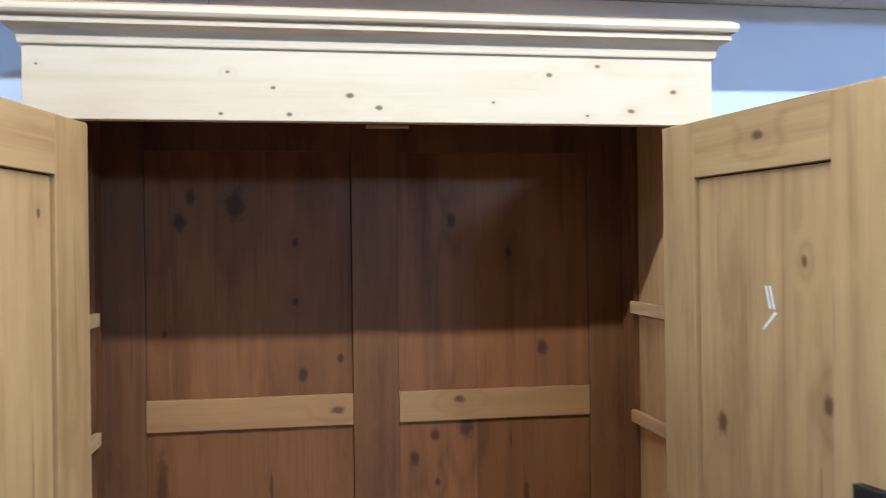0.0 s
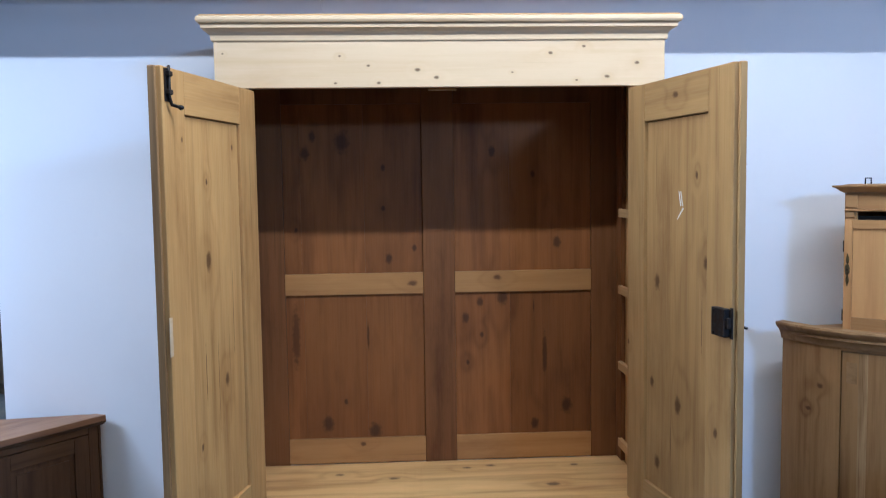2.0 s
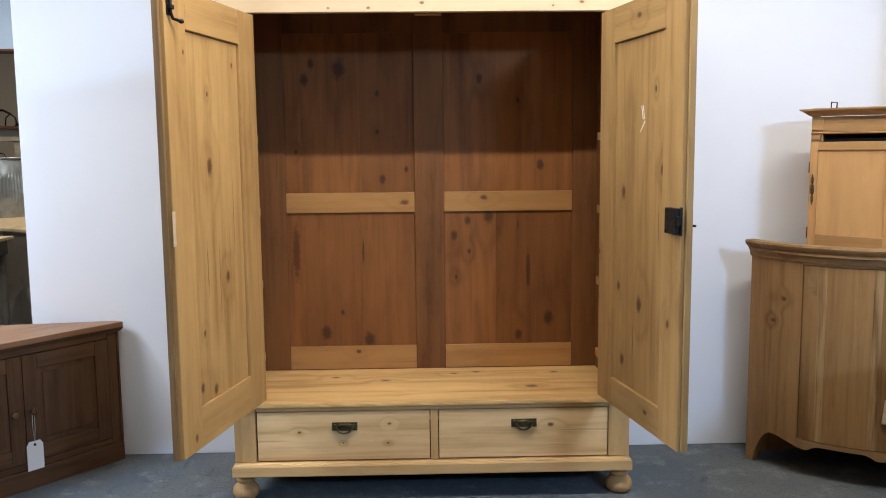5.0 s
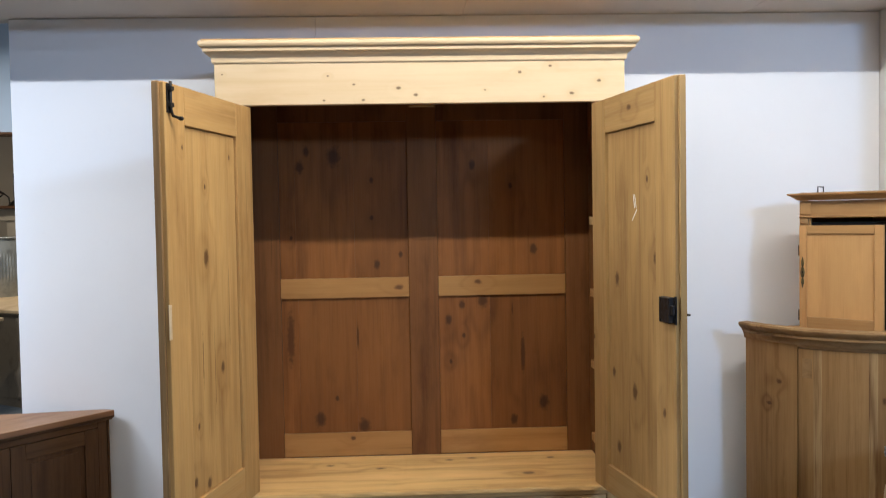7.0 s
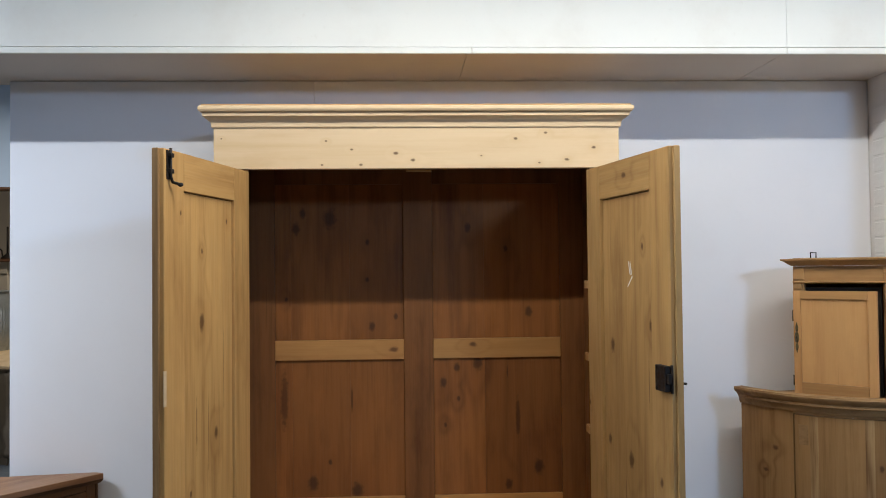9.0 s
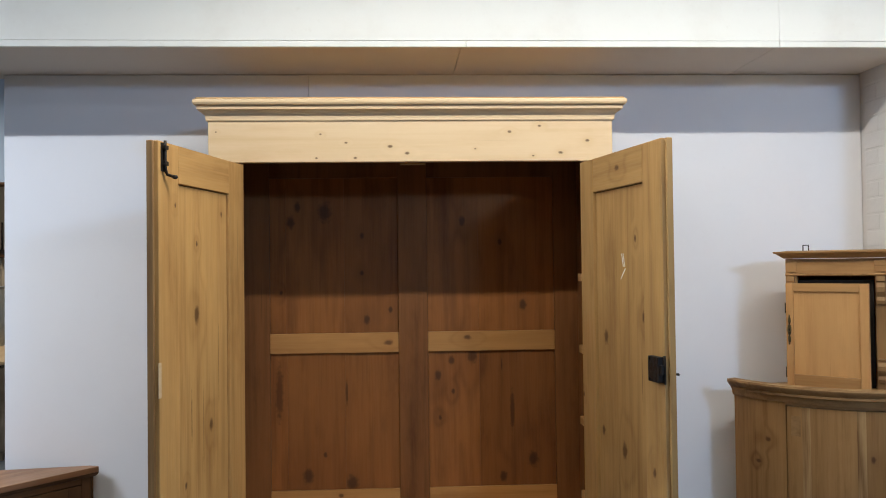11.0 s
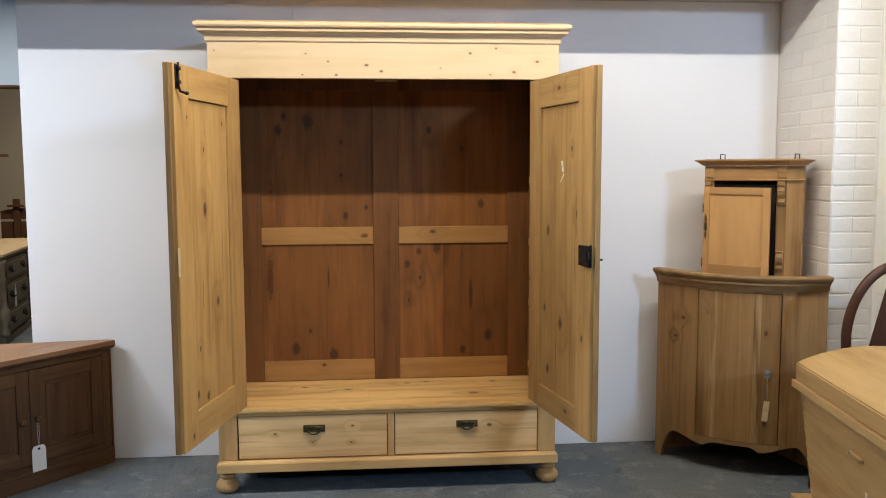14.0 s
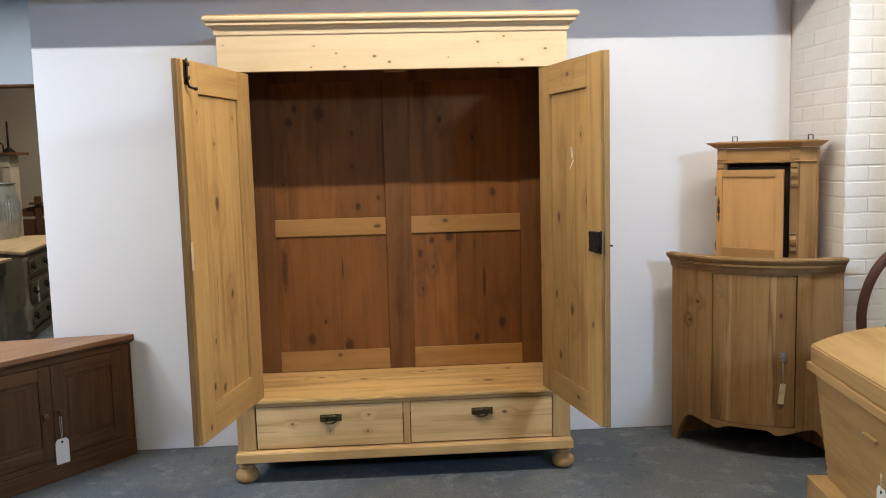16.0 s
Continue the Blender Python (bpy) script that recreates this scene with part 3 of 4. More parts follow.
for s, x0, x1 in ((-1, -0.7055, -0.010), (1, 0.022, 0.7085)):
    drawer = part("drawer", box(x0 + 0.003, x1 - 0.003, 0.000, 0.022, 0.168, 0.3675, 0.002), M_DRAWER, wardrobe, "pale pine drawer")
    # Drawer box coloured near-black for the shade seen through the gaps.
    part("drawer_box", box(x0 + 0.012, x1 - 0.012, 0.0225, 0.48, 0.172, 0.35), M_DARK, drawer)
    cx, cz = (-0.353, 0.307) if s < 0 else (0.367, 0.309)
    pull = part("handle_plate", box(cx - 0.051, cx + 0.051, -0.0035, -0.0002, cz - 0.017, cz + 0.017, 0.001), M_BRASS, drawer, "aged brass plate and drop handle")
    part("pull_cup", tube(
        [(cx + 0.033 * math.cos(a), -0.012, cz + 0.006 - 0.030 * math.sin(a)) for a in [math.pi * i / 14 for i in range(15)]], 0.0042, 10), M_BRASS, pull)
    part("pull_roll", tube([(cx - 0.038, -0.010, cz + 0.006), (cx - 0.02, -0.012, cz + 0.009), (cx, -0.013, cz + 0.010), (cx + 0.02, -0.012, cz + 0.009), (cx + 0.038, -0.010, cz + 0.006)], [0.003, 0.006, 0.0075, 0.006, 0.003], 10), M_BRASS, pull)
    for e in (-0.040, 0.040):
        part("screw", lathe([(0.006, 0), (0.006, 0.006), (0.003, 0.009)], 12), M_BRASS, pull, "", pose(cx + e, -0.0036, cz + 0.006, 90))
# Underside coloured near-black in place of its shade.
part("underside", box(-0.76, 0.76, 0.03, 0.50, 0.158, 0.166), M_DARK, wardrobe)
part("plinth", worn(moulding([(-X + 0.018, DEEP), (-X + 0.018, 0), (X - 0.018, 0), (X - 0.018, DEEP)], [(0.0, 0.1625), (-0.02, 0.1625), (-0.02, 0.110), (0.024, 0.110), (0.026, 0.113), (0.026, 0.150), (0.022, 0.156), (0.012, 0.158), (0.008, 0.1625)]), 0.0008, 8.0), M_PINE_X, wardrobe, "moulded pine plinth")
ball = [(0.028, 0.0), (0.040, 0.004), (0.051, 0.016), (0.055, 0.032), (0.051, 0.048), (0.041, 0.060), (0.031, 0.065), (0.029, 0.069), (0.034, 0.073), (0.038, 0.078), (0.038, 0.086), (0.033, 0.090), (0.036, 0.096), (0.036, 0.1105)]
for x, y in ((-0.765, 0.045), (0.765, 0.045), (-0.765, 0.48), (0.765, 0.48)):
    part("bun_foot", lathe(ball, 36, None, (x, y, 0)), M_FOOT, wardrobe, "turned pine bun foot")

# doors: built from the hinge along +x, inner face to -y (mirrored for the fellow)
DW, DH, DT = 0.680, 1.490, 0.026


def door(side):
    tip = Vector((-0.828, -0.668)) if side < 0 else Vector((0.812, -0.694))
    hinge = Vector((-0.683, -0.004)) if side < 0 else Vector((0.686, -0.004))
    d = (tip - hinge).normalized()
    rz = math.degrees(math.atan2(d.y, d.x))
    s = 1 if side < 0 else -1
    # s: which local y the inner face points to
    def yy(a, b):
        return sorted((a * s, b * s))
    # The right door takes the copies darkened for shade.
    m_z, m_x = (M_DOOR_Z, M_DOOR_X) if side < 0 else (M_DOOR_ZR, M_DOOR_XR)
    st, so, rt, rb = (0.137, 0.145, 0.123, 0.135) if side < 0 else (0.125, 0.148, 0.128, 0.105)
    leaf = part("door", box(0.0, st, *yy(0, DT), 0, DH, 0.003), m_z, wardrobe, "open panelled pine door", pose(hinge.x, hinge.y, 0.424, 0, 0, rz))
    part("stile", box(DW - so, DW - 0.012, *yy(0, DT), 0, DH, 0.003), m_z, leaf)
    part("meeting_edge", box(DW - 0.0118, DW, *yy(-0.009, DT * 0.5), 0, DH, 0.003), M_EDGE if side < 0 else m_z, leaf)
    part("rail", box(st + 0.0004, DW - so - 0.0004, *yy(0.0004, DT - 0.0004), DH - rt, DH, 0.002), m_x, leaf)
    part("rail", box(st + 0.0004, DW - so - 0.0004, *yy(0.0004, DT - 0.0004), 0, rb, 0.002), m_x, leaf)
    bm = box(st + 0.004, DW - so - 0.001, *yy(0.006, DT - 0.011), rb + 0.001, DH - rt - 0.003, 0.001)
    # Near-black strips put the shade of the open panel gaps into colour.
    part("gap_shade", box(st + 0.0005, st + 0.0038, *yy(0.006, 0.010), rb + 0.001, DH - rt - 0.001), M_DARK, leaf)
    part("gap_shade", box(st + 0.004, DW - so - 0.001, *yy(0.006, 0.010), DH - rt - 0.0028, DH - rt - 0.0005), M_DARK, leaf)
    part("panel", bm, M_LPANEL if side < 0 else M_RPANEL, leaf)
    f = DT - 0.0
    if side < 0:
        bolt = part("bolt_plate", box(DW - 0.052, DW - 0.026, *yy(f, f + 0.004), DH - 0.095, DH - 0.005, 0.001), M_IRON, leaf, "black iron bolt")
        part("bolt_bar", tube([(DW - 0.039, s * (f + 0.009), DH + 0.002), (DW - 0.039, s * (f + 0.009), DH - 0.085), (DW - 0.045, s * (f + 0.012), DH - 0.104), (DW - 0.066, s * (f + 0.026), DH - 0.110)], 0.005, 8), M_IRON, bolt)
        part("bolt_knob", lathe([(0.002, 0), (0.008, 0.003), (0.009, 0.008), (0.005, 0.013)], 14), M_IRON, bolt, "", pose(DW - 0.068, s * (f + 0.027), DH - 0.117))
        for z in (DH - 0.02, DH - 0.07):
            part("staple", box(DW - 0.050, DW - 0.028, *yy(f + 0.004, f + 0.016), z - 0.007, z + 0.007, 0.002), M_IRON, bolt)
        part("keep", box(DW - 0.024, DW - 0.006, *yy(f - 0.002, f + 0.001), 0.69, 0.80, 0.001), M_PALETOP, leaf, "pale filled lock mortice")
    else:
        lock = part("lock", box(DW - 0.084, DW - 0.016, *yy(f, f + 0.022), 0.708, 0.790, 0.003), M_IRON, leaf, "black iron box lock")
        part("lock_flange", box(DW - 0.016, DW - 0.003, *yy(f - 0.001, f + 0.003), 0.704, 0.794, 0.001), M_IRON, lock)
        part("lock_bolt", box(DW - 0.03, DW - 0.002, *yy(f + 0.006, f + 0.016), 0.735, 0.765, 0.001), M_IRON, lock)
        for z in (0.716, 0.782):
            part("rivet", lathe([(0.005, 0), (0.004, 0.003)], 10), M_IRON, lock, "", pose(DW - 0.072, s * (f + 0.022), z, -90 * s))
        part("key_pin", tube([(DW - 0.02, -s * 0.008, 0.735), (DW + 0.002, -s * 0.016, 0.735)], 0.004, 8), M_IRON, lock)
        for k, (u0, z0, u1, z1) in enumerate(((0.345, 1.125, 0.358, 1.078), (0.357, 1.125, 0.369, 1.078), (0.336, 1.035, 0.374, 1.072))):
            a, b = Vector((u0, 0, z0)), Vector((u1, 0, z1))
            w = Vector((b.z - a.z, 0, a.x - b.x)).normalized() * 0.0022
            bm = bmesh.new()
            vs = []
            for y in (DT - 0.0112, DT - 0.0104):
                vs.append([bm.verts.new((q.x, s * y, q.z)) for q in (a - w, a + w, b + w * 1.4, b - w * 1.4)])
            bm.faces.new(vs[0]), bm.faces.new(vs[1])
            for i in range(4):
                bm.faces.new((vs[0][i], vs[0][(i + 1) % 4], vs[1][(i + 1) % 4], vs[1][i]))
            bmesh.ops.recalc_face_normals(bm, faces=bm.faces)
            part("chalk_mark", bm, M_CHALK, leaf, "white chalk stroke")
    for z in (0.22, DH - 0.24):
        part("hinge", tube([(-0.004, -s * 0.003, z - 0.035), (-0.004, -s * 0.003, z + 0.035)], 0.0045, 10), M_IRON, leaf)
    return leaf


door(-1)
door(1)

# ---- bow-fronted corner cupboard ----
def arc(a, b, bulge, count=28):
    """Points on the arc from a to b that bulges to the right of the way by that much."""
    a, b = Vector(a), Vector(b)
    c = (b - a).length
    r = (c * c / 4 + bulge * bulge) / (2 * bulge)
    mid, d = (a + b) / 2, (b - a).normalized()
    n = Vector((d.y, -d.x))
    o = mid - n * (r - bulge)
    h = math.asin(c / 2 / r)
    return [tuple(o + n * r * math.cos(t) + d * r * math.sin(t)) for t in [-h + 2 * h * i / (count - 1) for i in range(count)]]


cupboard = thing("corner_cupboard", "bow-fronted brown pine corner cupboard standing on the carpet", "cupboard")
CA, CB = Vector((1.425, 0.385)), Vector((2.105, -0.065))
d = (CB - CA).normalized()
CN = Vector((d.y, -d.x))
apex = (CA + CB) / 2 - CN * ((CB - CA).length / 2 - 0.01)
BULGE = 0.155
face = arc(CA, CB, BULGE, 41)


def bow(points, deep, z0, z1, wave=None):
    """A curved board over points of the plan; wave(i) gives its own lower edge."""
    bm = bmesh.new()
    rows = []
    for i, p in enumerate(points):
        p = Vector(p)
        q = Vector(points[min(i + 1, len(points) - 1)]) - Vector(points[max(i - 1, 0)])
        n = Vector((q.y, -q.x)).normalized()
        lo = wave(i) if wave else z0
        o, e = p, p - n * deep
        rows.append([bm.verts.new((*o, lo)), bm.verts.new((*o, z1)), bm.verts.new((*e, z1)), bm.verts.new((*e, lo))])
    for a, b in zip(rows, rows[1:]):
        for j in range(4):
            bm.faces.new((a[j], b[j], b[(j + 1) % 4], a[(j + 1) % 4])).smooth = False
    bm.faces.new(rows[0][::-1]), bm.faces.new(rows[-1])
    bmesh.ops.recalc_face_normals(bm, faces=bm.faces)
    return bm


def foot_line(i, n=41):
    """The shaped apron: feet at both ends, scrolls and a drop between."""
    u = abs(i / (n - 1) - 0.5) * 2
    if u > 0.90:
        return 0.0
    if u > 0.68:
        return 0.160 * math.sin((0.90 - u) / 0.22 * math.pi / 2) ** 0.8
    if u > 0.30:
        return 0.160 - 0.034 * math.sin((0.68 - u) / 0.38 * math.pi / 2) ** 2
    if u > 0.22:
        return 0.126 + 0.024 * (0.30 - u) / 0.08
    return 0.150


part("front_stile", bow(face[:13], 0.022, 0, 0.955, lambda i: foot_line(i)), M_CUP_Z, cupboard)
part("front_stile", bow(face[30:], 0.022, 0, 0.955, lambda i: foot_line(i + 30)), M_CUP_Z, cupboard)
part("apron", bow(face[12:31], 0.022, 0, 0.1685, lambda i: foot_line(i + 12)), M_CUP_X, cupboard, "scrolled pine apron")
part("head_rail", bow(face[12:31], 0.021, 0.915, 0.955), M_CUP_X, cupboard)
cdoor = part("door", bow(arc(CA, CB, BULGE, 161)[49:61], 0.020, 0.172, 0.911), M_CUP_Z, cupboard, "bowed plank door")
fine = arc(CA, CB, BULGE, 161)
for i, j, stuff in ((60, 66, M_CUP_PALE), (66, 82, M_CUP_Z), (82, 97, M_CUP_Z), (97, 103, M_CUP_PALE), (103, 119, M_CUP_Z)):
    part("plank", bow(fine[i:j + 1], 0.020 + 0.0007 * (i % 3), 0.172, 0.911), stuff, cdoor)
patch_line = [tuple(Vector(p) + CN * 0.0012) for p in fine[52:60]]
part("patch", bow(patch_line, 0.004, 0.790, 0.872), M_CUP_X, cdoor, "let-in repair patch")
mid = Vector(fine[110])
kn = CN.copy()
key = part("escutcheon", lathe([(0.016, 0), (0.016, 0.002), (0.012, 0.004)], 20), M_BRIGHT, cdoor, "worn steel escutcheon with a key", pose(mid.x + kn.x * 0.002, mid.y + kn.y * 0.002, 0.52, 90, 0, math.degrees(math.atan2(kn.x, -kn.y))))
part("keyhole_plate", box(-0.016, 0.012, -0.020, 0.022, 0.0, 0.003, 0.001), M_BRIGHT, key)
part("key_bow", tube([(0.014 * math.cos(a), 0.004 + 0.010 * math.sin(a), 0.030) for a in [2 * math.pi * k / 14 for k in range(14)]], 0.0025, 8, None, True), M_BRIGHT, key)
part("key_shank", tube([(0, 0, 0.002), (0, 0, 0.03)], 0.003, 8), M_BRIGHT, key)
kturn = math.degrees(math.atan2(kn.x, -kn.y))
part("string", tube([(mid.x + kn.x * 0.03, mid.y + kn.y * 0.03, 0.515), (mid.x + kn.x * 0.012, mid.y + kn.y * 0.012, 0.38)], 0.0015, 6), M_STRING, cdoor)
part("tag", box(-0.014, 0.014, -0.001, 0.001, -0.10, 0.0), M_PALETOP, cdoor, "brown card tag on the key", pose(mid.x + kn.x * 0.012, mid.y + kn.y * 0.012, 0.39, 0, 6, kturn + 25))
part("cornice", moulding(face, [(-0.004, 0.926), (0.007, 0.926), (0.010, 0.934), (0.013, 0.950), (0.022, 0.967), (0.033, 0.978), (0.036, 0.983), (0.039, 0.990), (0.036, 0.998), (-0.004, 1.0)]), M_CUP_X, cupboard, "moulded bowed cornice")
inner = [(Vector(p) + CN * 0.028) for p in face]
part("top", prism([tuple(p) for p in inner] + [tuple(CB - CN * 0.05), tuple(apex), tuple(CA - CN * 0.05)], 0.955, 0.9645), M_CUP_X, cupboard)
part("back_panel", prism([tuple(CA), tuple(CA - CN * 0.03), tuple(apex - CN * 0.0 - d * 0.02), tuple(apex)], 0.02, 0.955), M_CUP_Z, cupboard)
part("back_panel", prism([tuple(CB), tuple(apex + d * 0.004), tuple(apex + d * 0.024), tuple(CB - CN * 0.03)], 0.02, 0.955), M_CUP_Z, cupboard)
part("bottom", prism([tuple(Vector(p) - CN * 0.03) for p in face[4:-4]] + [tuple(apex + CN * 0.03)], 0.150, 0.166), M_CUP_X, cupboard)

# ---- little hanging cabinet on top of it ----
cabinet = thing("wall_cabinet", "small honey pine corner cabinet with its door ajar, on the cupboard", "cabinet")
A, B, C = Vector((1.612, 0.262)), Vector((1.928, 0.030)), Vector((2.017, 0.045))
E1, E2 = Vector((2.085, 0.15)), Vector((1.70, 0.37))
Z0, Z1 = 0.965, 1.525
da = (B - A).normalized()
na = Vector((da.y, -da.x))
wide = (B - A).length
turn = math.degrees(math.atan2(da.y, da.x))
front = lambda z: pose(A.x, A.y, z, 0, 0, turn)
part("left_side", prism([tuple(A), tuple(A + da * 0.014), tuple(E2 + da * 0.014), tuple(E2)], Z0, Z1), M_SMALL_Z, cabinet)
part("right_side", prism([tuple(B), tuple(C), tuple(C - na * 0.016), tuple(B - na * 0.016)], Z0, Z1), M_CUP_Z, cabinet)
part("back", prism([tuple(C), tuple(E1), tuple(E1 + Vector((-0.06, 0.28))), tuple(E2), tuple(E2 + da * 0.012), tuple(E1 + Vector((-0.07, 0.26))), tuple(E1 - Vector((0.014, 0))), tuple(C - na * 0.014)], Z0, Z1), M_SMALL_Z, cabinet)
plan = [tuple(A), tuple(B), tuple(C), tuple(E1), tuple(E1 + Vector((-0.06, 0.28))), tuple(E2)]
part("base", prism(plan, Z0, Z0 + 0.016), M_SMALL_X, cabinet)
part("top_board", prism(plan, Z1 - 0.016, Z1 - 0.001), M_SMALL_X, cabinet)
frz = part("frieze", box(0.0, wide, 0.0, 0.016, 0, 0.062, 0.001), M_SMALL_X, cabinet, "", front(1.462))
for x in (0.0, wide - 0.048):
    part("frieze_block", box(x + 0.002, x + 0.046, -0.006, -0.0002, 0.006, 0.054, 0.0025), M_SMALL_X, frz)
part("cornice", moulding([tuple(E2), tuple(A), tuple(B), tuple(C), tuple(E1)], [(0.0, 1.526), (0.005, 1.526), (0.014, 1.532), (0.030, 1.545), (0.040, 1.549), (0.042, 1.555), (0.0, 1.558)]), M_SMALL_X, cabinet)
part("cornice_top", prism(plan, 1.550, 1.5595), M_SMALL_X, cabinet)
part("bead", moulding([tuple(A), tuple(B), tuple(C)], [(0.0, 1.452), (0.008, 1.452), (0.011, 1.457), (0.008, 1.461), (0.0, 1.461)]), M_SMALL_X, cabinet)
# Near-black sheet behind the door stands in for the shade inside.
part("shade_sheet", box(0.02, wide - 0.055, 0.035, 0.05, 0.02, 0.468), M_DARK, cabinet, "", front(Z0 + 0.0))
for x0 in (0.0, wide - 0.046):
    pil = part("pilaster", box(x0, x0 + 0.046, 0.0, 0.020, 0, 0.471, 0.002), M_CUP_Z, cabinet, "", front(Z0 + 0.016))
    for z, tall in ((0.353, 0.115), (0.03, 0.10)):
        side = [(0.0, 0.0), (-0.008, 0.002), (-0.014, 0.016), (-0.008, 0.030), (-0.010, 0.036), (-0.020, 0.052), (-0.024, 0.070), (-0.018, 0.086), (-0.018, 0.092), (-0.024, 0.096), (-0.024, tall), (0.0, tall)]
        bm = bmesh.new()
        rows = [[bm.verts.new((x, y - 0.0002, z + h)) for y, h in side] for x in (x0 + 0.008, x0 + 0.038)]
        bm.faces.new(rows[0]), bm.faces.new(rows[1][::-1])
        for q in range(len(side)):
            bm.faces.new((rows[0][q], rows[0][(q + 1) % len(side)], rows[1][(q + 1) % len(side)], rows[1][q]))
        bmesh.ops.recalc_face_normals(bm, faces=bm.faces)
        part("scroll", bm, M_CUP_X, pil, "carved scroll bracket")
# the door hangs on the left and stands a little open
sdoor = part("door", box(0.0, 0.030, 0.0, 0.018, 0, 0.443, 0.0015), M_SMALL_Z, cabinet, "panelled door standing ajar", front(Z0 + 0.012) @ pose(0.004, -0.030, 0, 0, 0, -9))
DWS = wide - 0.062
part("stile", box(DWS - 0.034, DWS, 0.0, 0.018, 0, 0.443, 0.0015), M_SMALL_Z, sdoor)
part("rail", box(0.0303, DWS - 0.0343, 0.0003, 0.0177, 0.408, 0.443, 0.0015), M_SMALL_X, sdoor)
part("rail", box(0.0303, DWS - 0.0343, 0.0003, 0.0177, 0.0, 0.056, 0.0015), M_SMALL_X, sdoor)
part("panel", box(0.031, DWS - 0.035, 0.007, 0.013, 0.0565, 0.4075), M_SMALL_Z, sdoor)
plate = part("escutcheon", worn(lathe([(0.009, 0), (0.010, 0.001), (0.007, 0.003)], 16), 0.0012, 200), M_BRASS, sdoor, "pierced brass escutcheon", pose(0.014, -0.0005, 0.245, 90) @ Matrix.Diagonal((0.9, 2.4, 1, 1)))
for z, q in ((0.0165, 0.6), (-0.0165, 0.6), (0.0235, 0.3), (-0.0235, 0.3)):
    part("finial", lathe([(0.010 * q, 0), (0.012 * q, 0.0012), (0.008 * q, 0.003)], 12), M_BRASS, plate, "", pose(0, z, 0))
part("keyhole", lathe([(0.0028, 0.003), (0.0028, 0.0036)], 10), M_DARK, plate)
for z in (1.035, 1.31):
    part("hinge", tube([(-0.002, 0.004, z - Z0 - 0.03), (-0.002, 0.004, z - Z0 + 0.015)], 0.004, 8), M_IRON, sdoor)
for p in (Vector((1.695, 0.245)), Vector((2.027, 0.13))):
    part("hanger", tube([(p.x - 0.012, p.y, 1.558), (p.x - 0.012, p.y, 1.583), (p.x + 0.012, p.y, 1.583), (p.x + 0.012, p.y, 1.558)], 0.0028, 8), M_IRON, cabinet, "iron hanging loop")

# ---- dark corner cupboard by the end of the partition ----
low = thing("low_cupboard", "low dark oak corner cupboard with two panelled doors", "cupboard")
T0 = Vector((-1.415, 0.515))
ld = Vector((-0.625, -0.781)).normalized()
LN = Vector((-ld.y, ld.x))
LN = LN if LN.y < 0 else -LN
LONG = 1.02
lt = math.degrees(math.atan2(-ld.y, -ld.x))
# local frame: x along the front from its far end to the partition's end, -y to the front
lf = pose(T0.x + ld.x * LONG, T0.y + ld.y * LONG, 0, 0, 0, lt)
U = lambda x0, x1, y0, y1, z0, z1, b=0.002: box(x0, x1, y0, y1, z0, z1, b)
body = part("front_frame", U(LONG - 0.055, LONG - 0.012, 0.012, 0.035, 0.085, 0.615), M_OAK_Z, low, "", lf)
part("stile", U(0.012, 0.060, 0.012, 0.035, 0.085, 0.615), M_OAK_Z, low, "", lf)
part("rail", U(0.0605, LONG - 0.0555, 0.0125, 0.0345, 0.575, 0.615), M_OAK_X, low, "", lf)
part("rail", U(0.0605, LONG - 0.0555, 0.0125, 0.0345, 0.085, 0.112), M_OAK_X, low, "", lf)
part("plinth", U(0.0, LONG - 0.004, 0.0, 0.030, 0.0, 0.0845, 0.004), M_OAK_X, low, "", lf)
cx = LONG - 0.445
for x0, x1, knob in ((0.063, cx - 0.0015, cx - 0.05), (cx + 0.0015, LONG - 0.058, cx + 0.028)):
    w = 0.062
    od = part("door", U(x0, x0 + w, 0.008, 0.028, 0.115, 0.572), M_OAK_Z, low, "dark panelled oak door", lf)
    part("stile", U(x1 - w, x1, 0.008, 0.028, 0.115, 0.572), M_OAK_Z, od)
    part("rail", U(x0 + w + 0.0003, x1 - w - 0.0003, 0.0083, 0.0277, 0.510, 0.572), M_OAK_X, od)
    part("rail", U(x0 + w + 0.0003, x1 - w - 0.0003, 0.0083, 0.0277, 0.115, 0.182), M_OAK_X, od)
    part("panel", U(x0 + w + 0.001, x1 - w - 0.001, 0.016, 0.024, 0.183, 0.509, 0.0), M_OAK_Z, od)
    part("panel_field", U(x0 + w + 0.022, x1 - w - 0.022, 0.0125, 0.0158, 0.205, 0.487, 0.003), M_OAK_Z, od)
    part("knob", lathe([(0.007, 0), (0.006, 0.010), (0.014, 0.018), (0.015, 0.026), (0.009, 0.032)], 18), M_OAK_Z, od, "", pose(knob, 0.008, 0.335, 90))
    if knob > cx:
        price_tag("tag", knob, 0.0, 0.325, 0, od, 0.125, 0.070, 0.12)
top = [Vector((-0.012, -0.014)), Vector((LONG + 0.012, -0.014)), Vector((LONG - 0.0, 0.03)), Vector((LONG * 0.50, 0.515)), Vector((LONG * 0.38, 0.515)), Vector((-0.012, 0.03))]
part("top", prism([tuple(p) for p in top], 0.620, 0.645, None, 0.003), M_OAK_TOP, low, "worn oak top", lf)
part("top_moulding", moulding([(0.0, 0.03), (0.0, 0.008), (LONG, 0.008), (LONG, 0.03)], [(0, 0.600), (0.006, 0.602), (0.014, 0.612), (0.016, 0.6195), (0.0, 0.6195)]), M_OAK_X, low, "", lf)
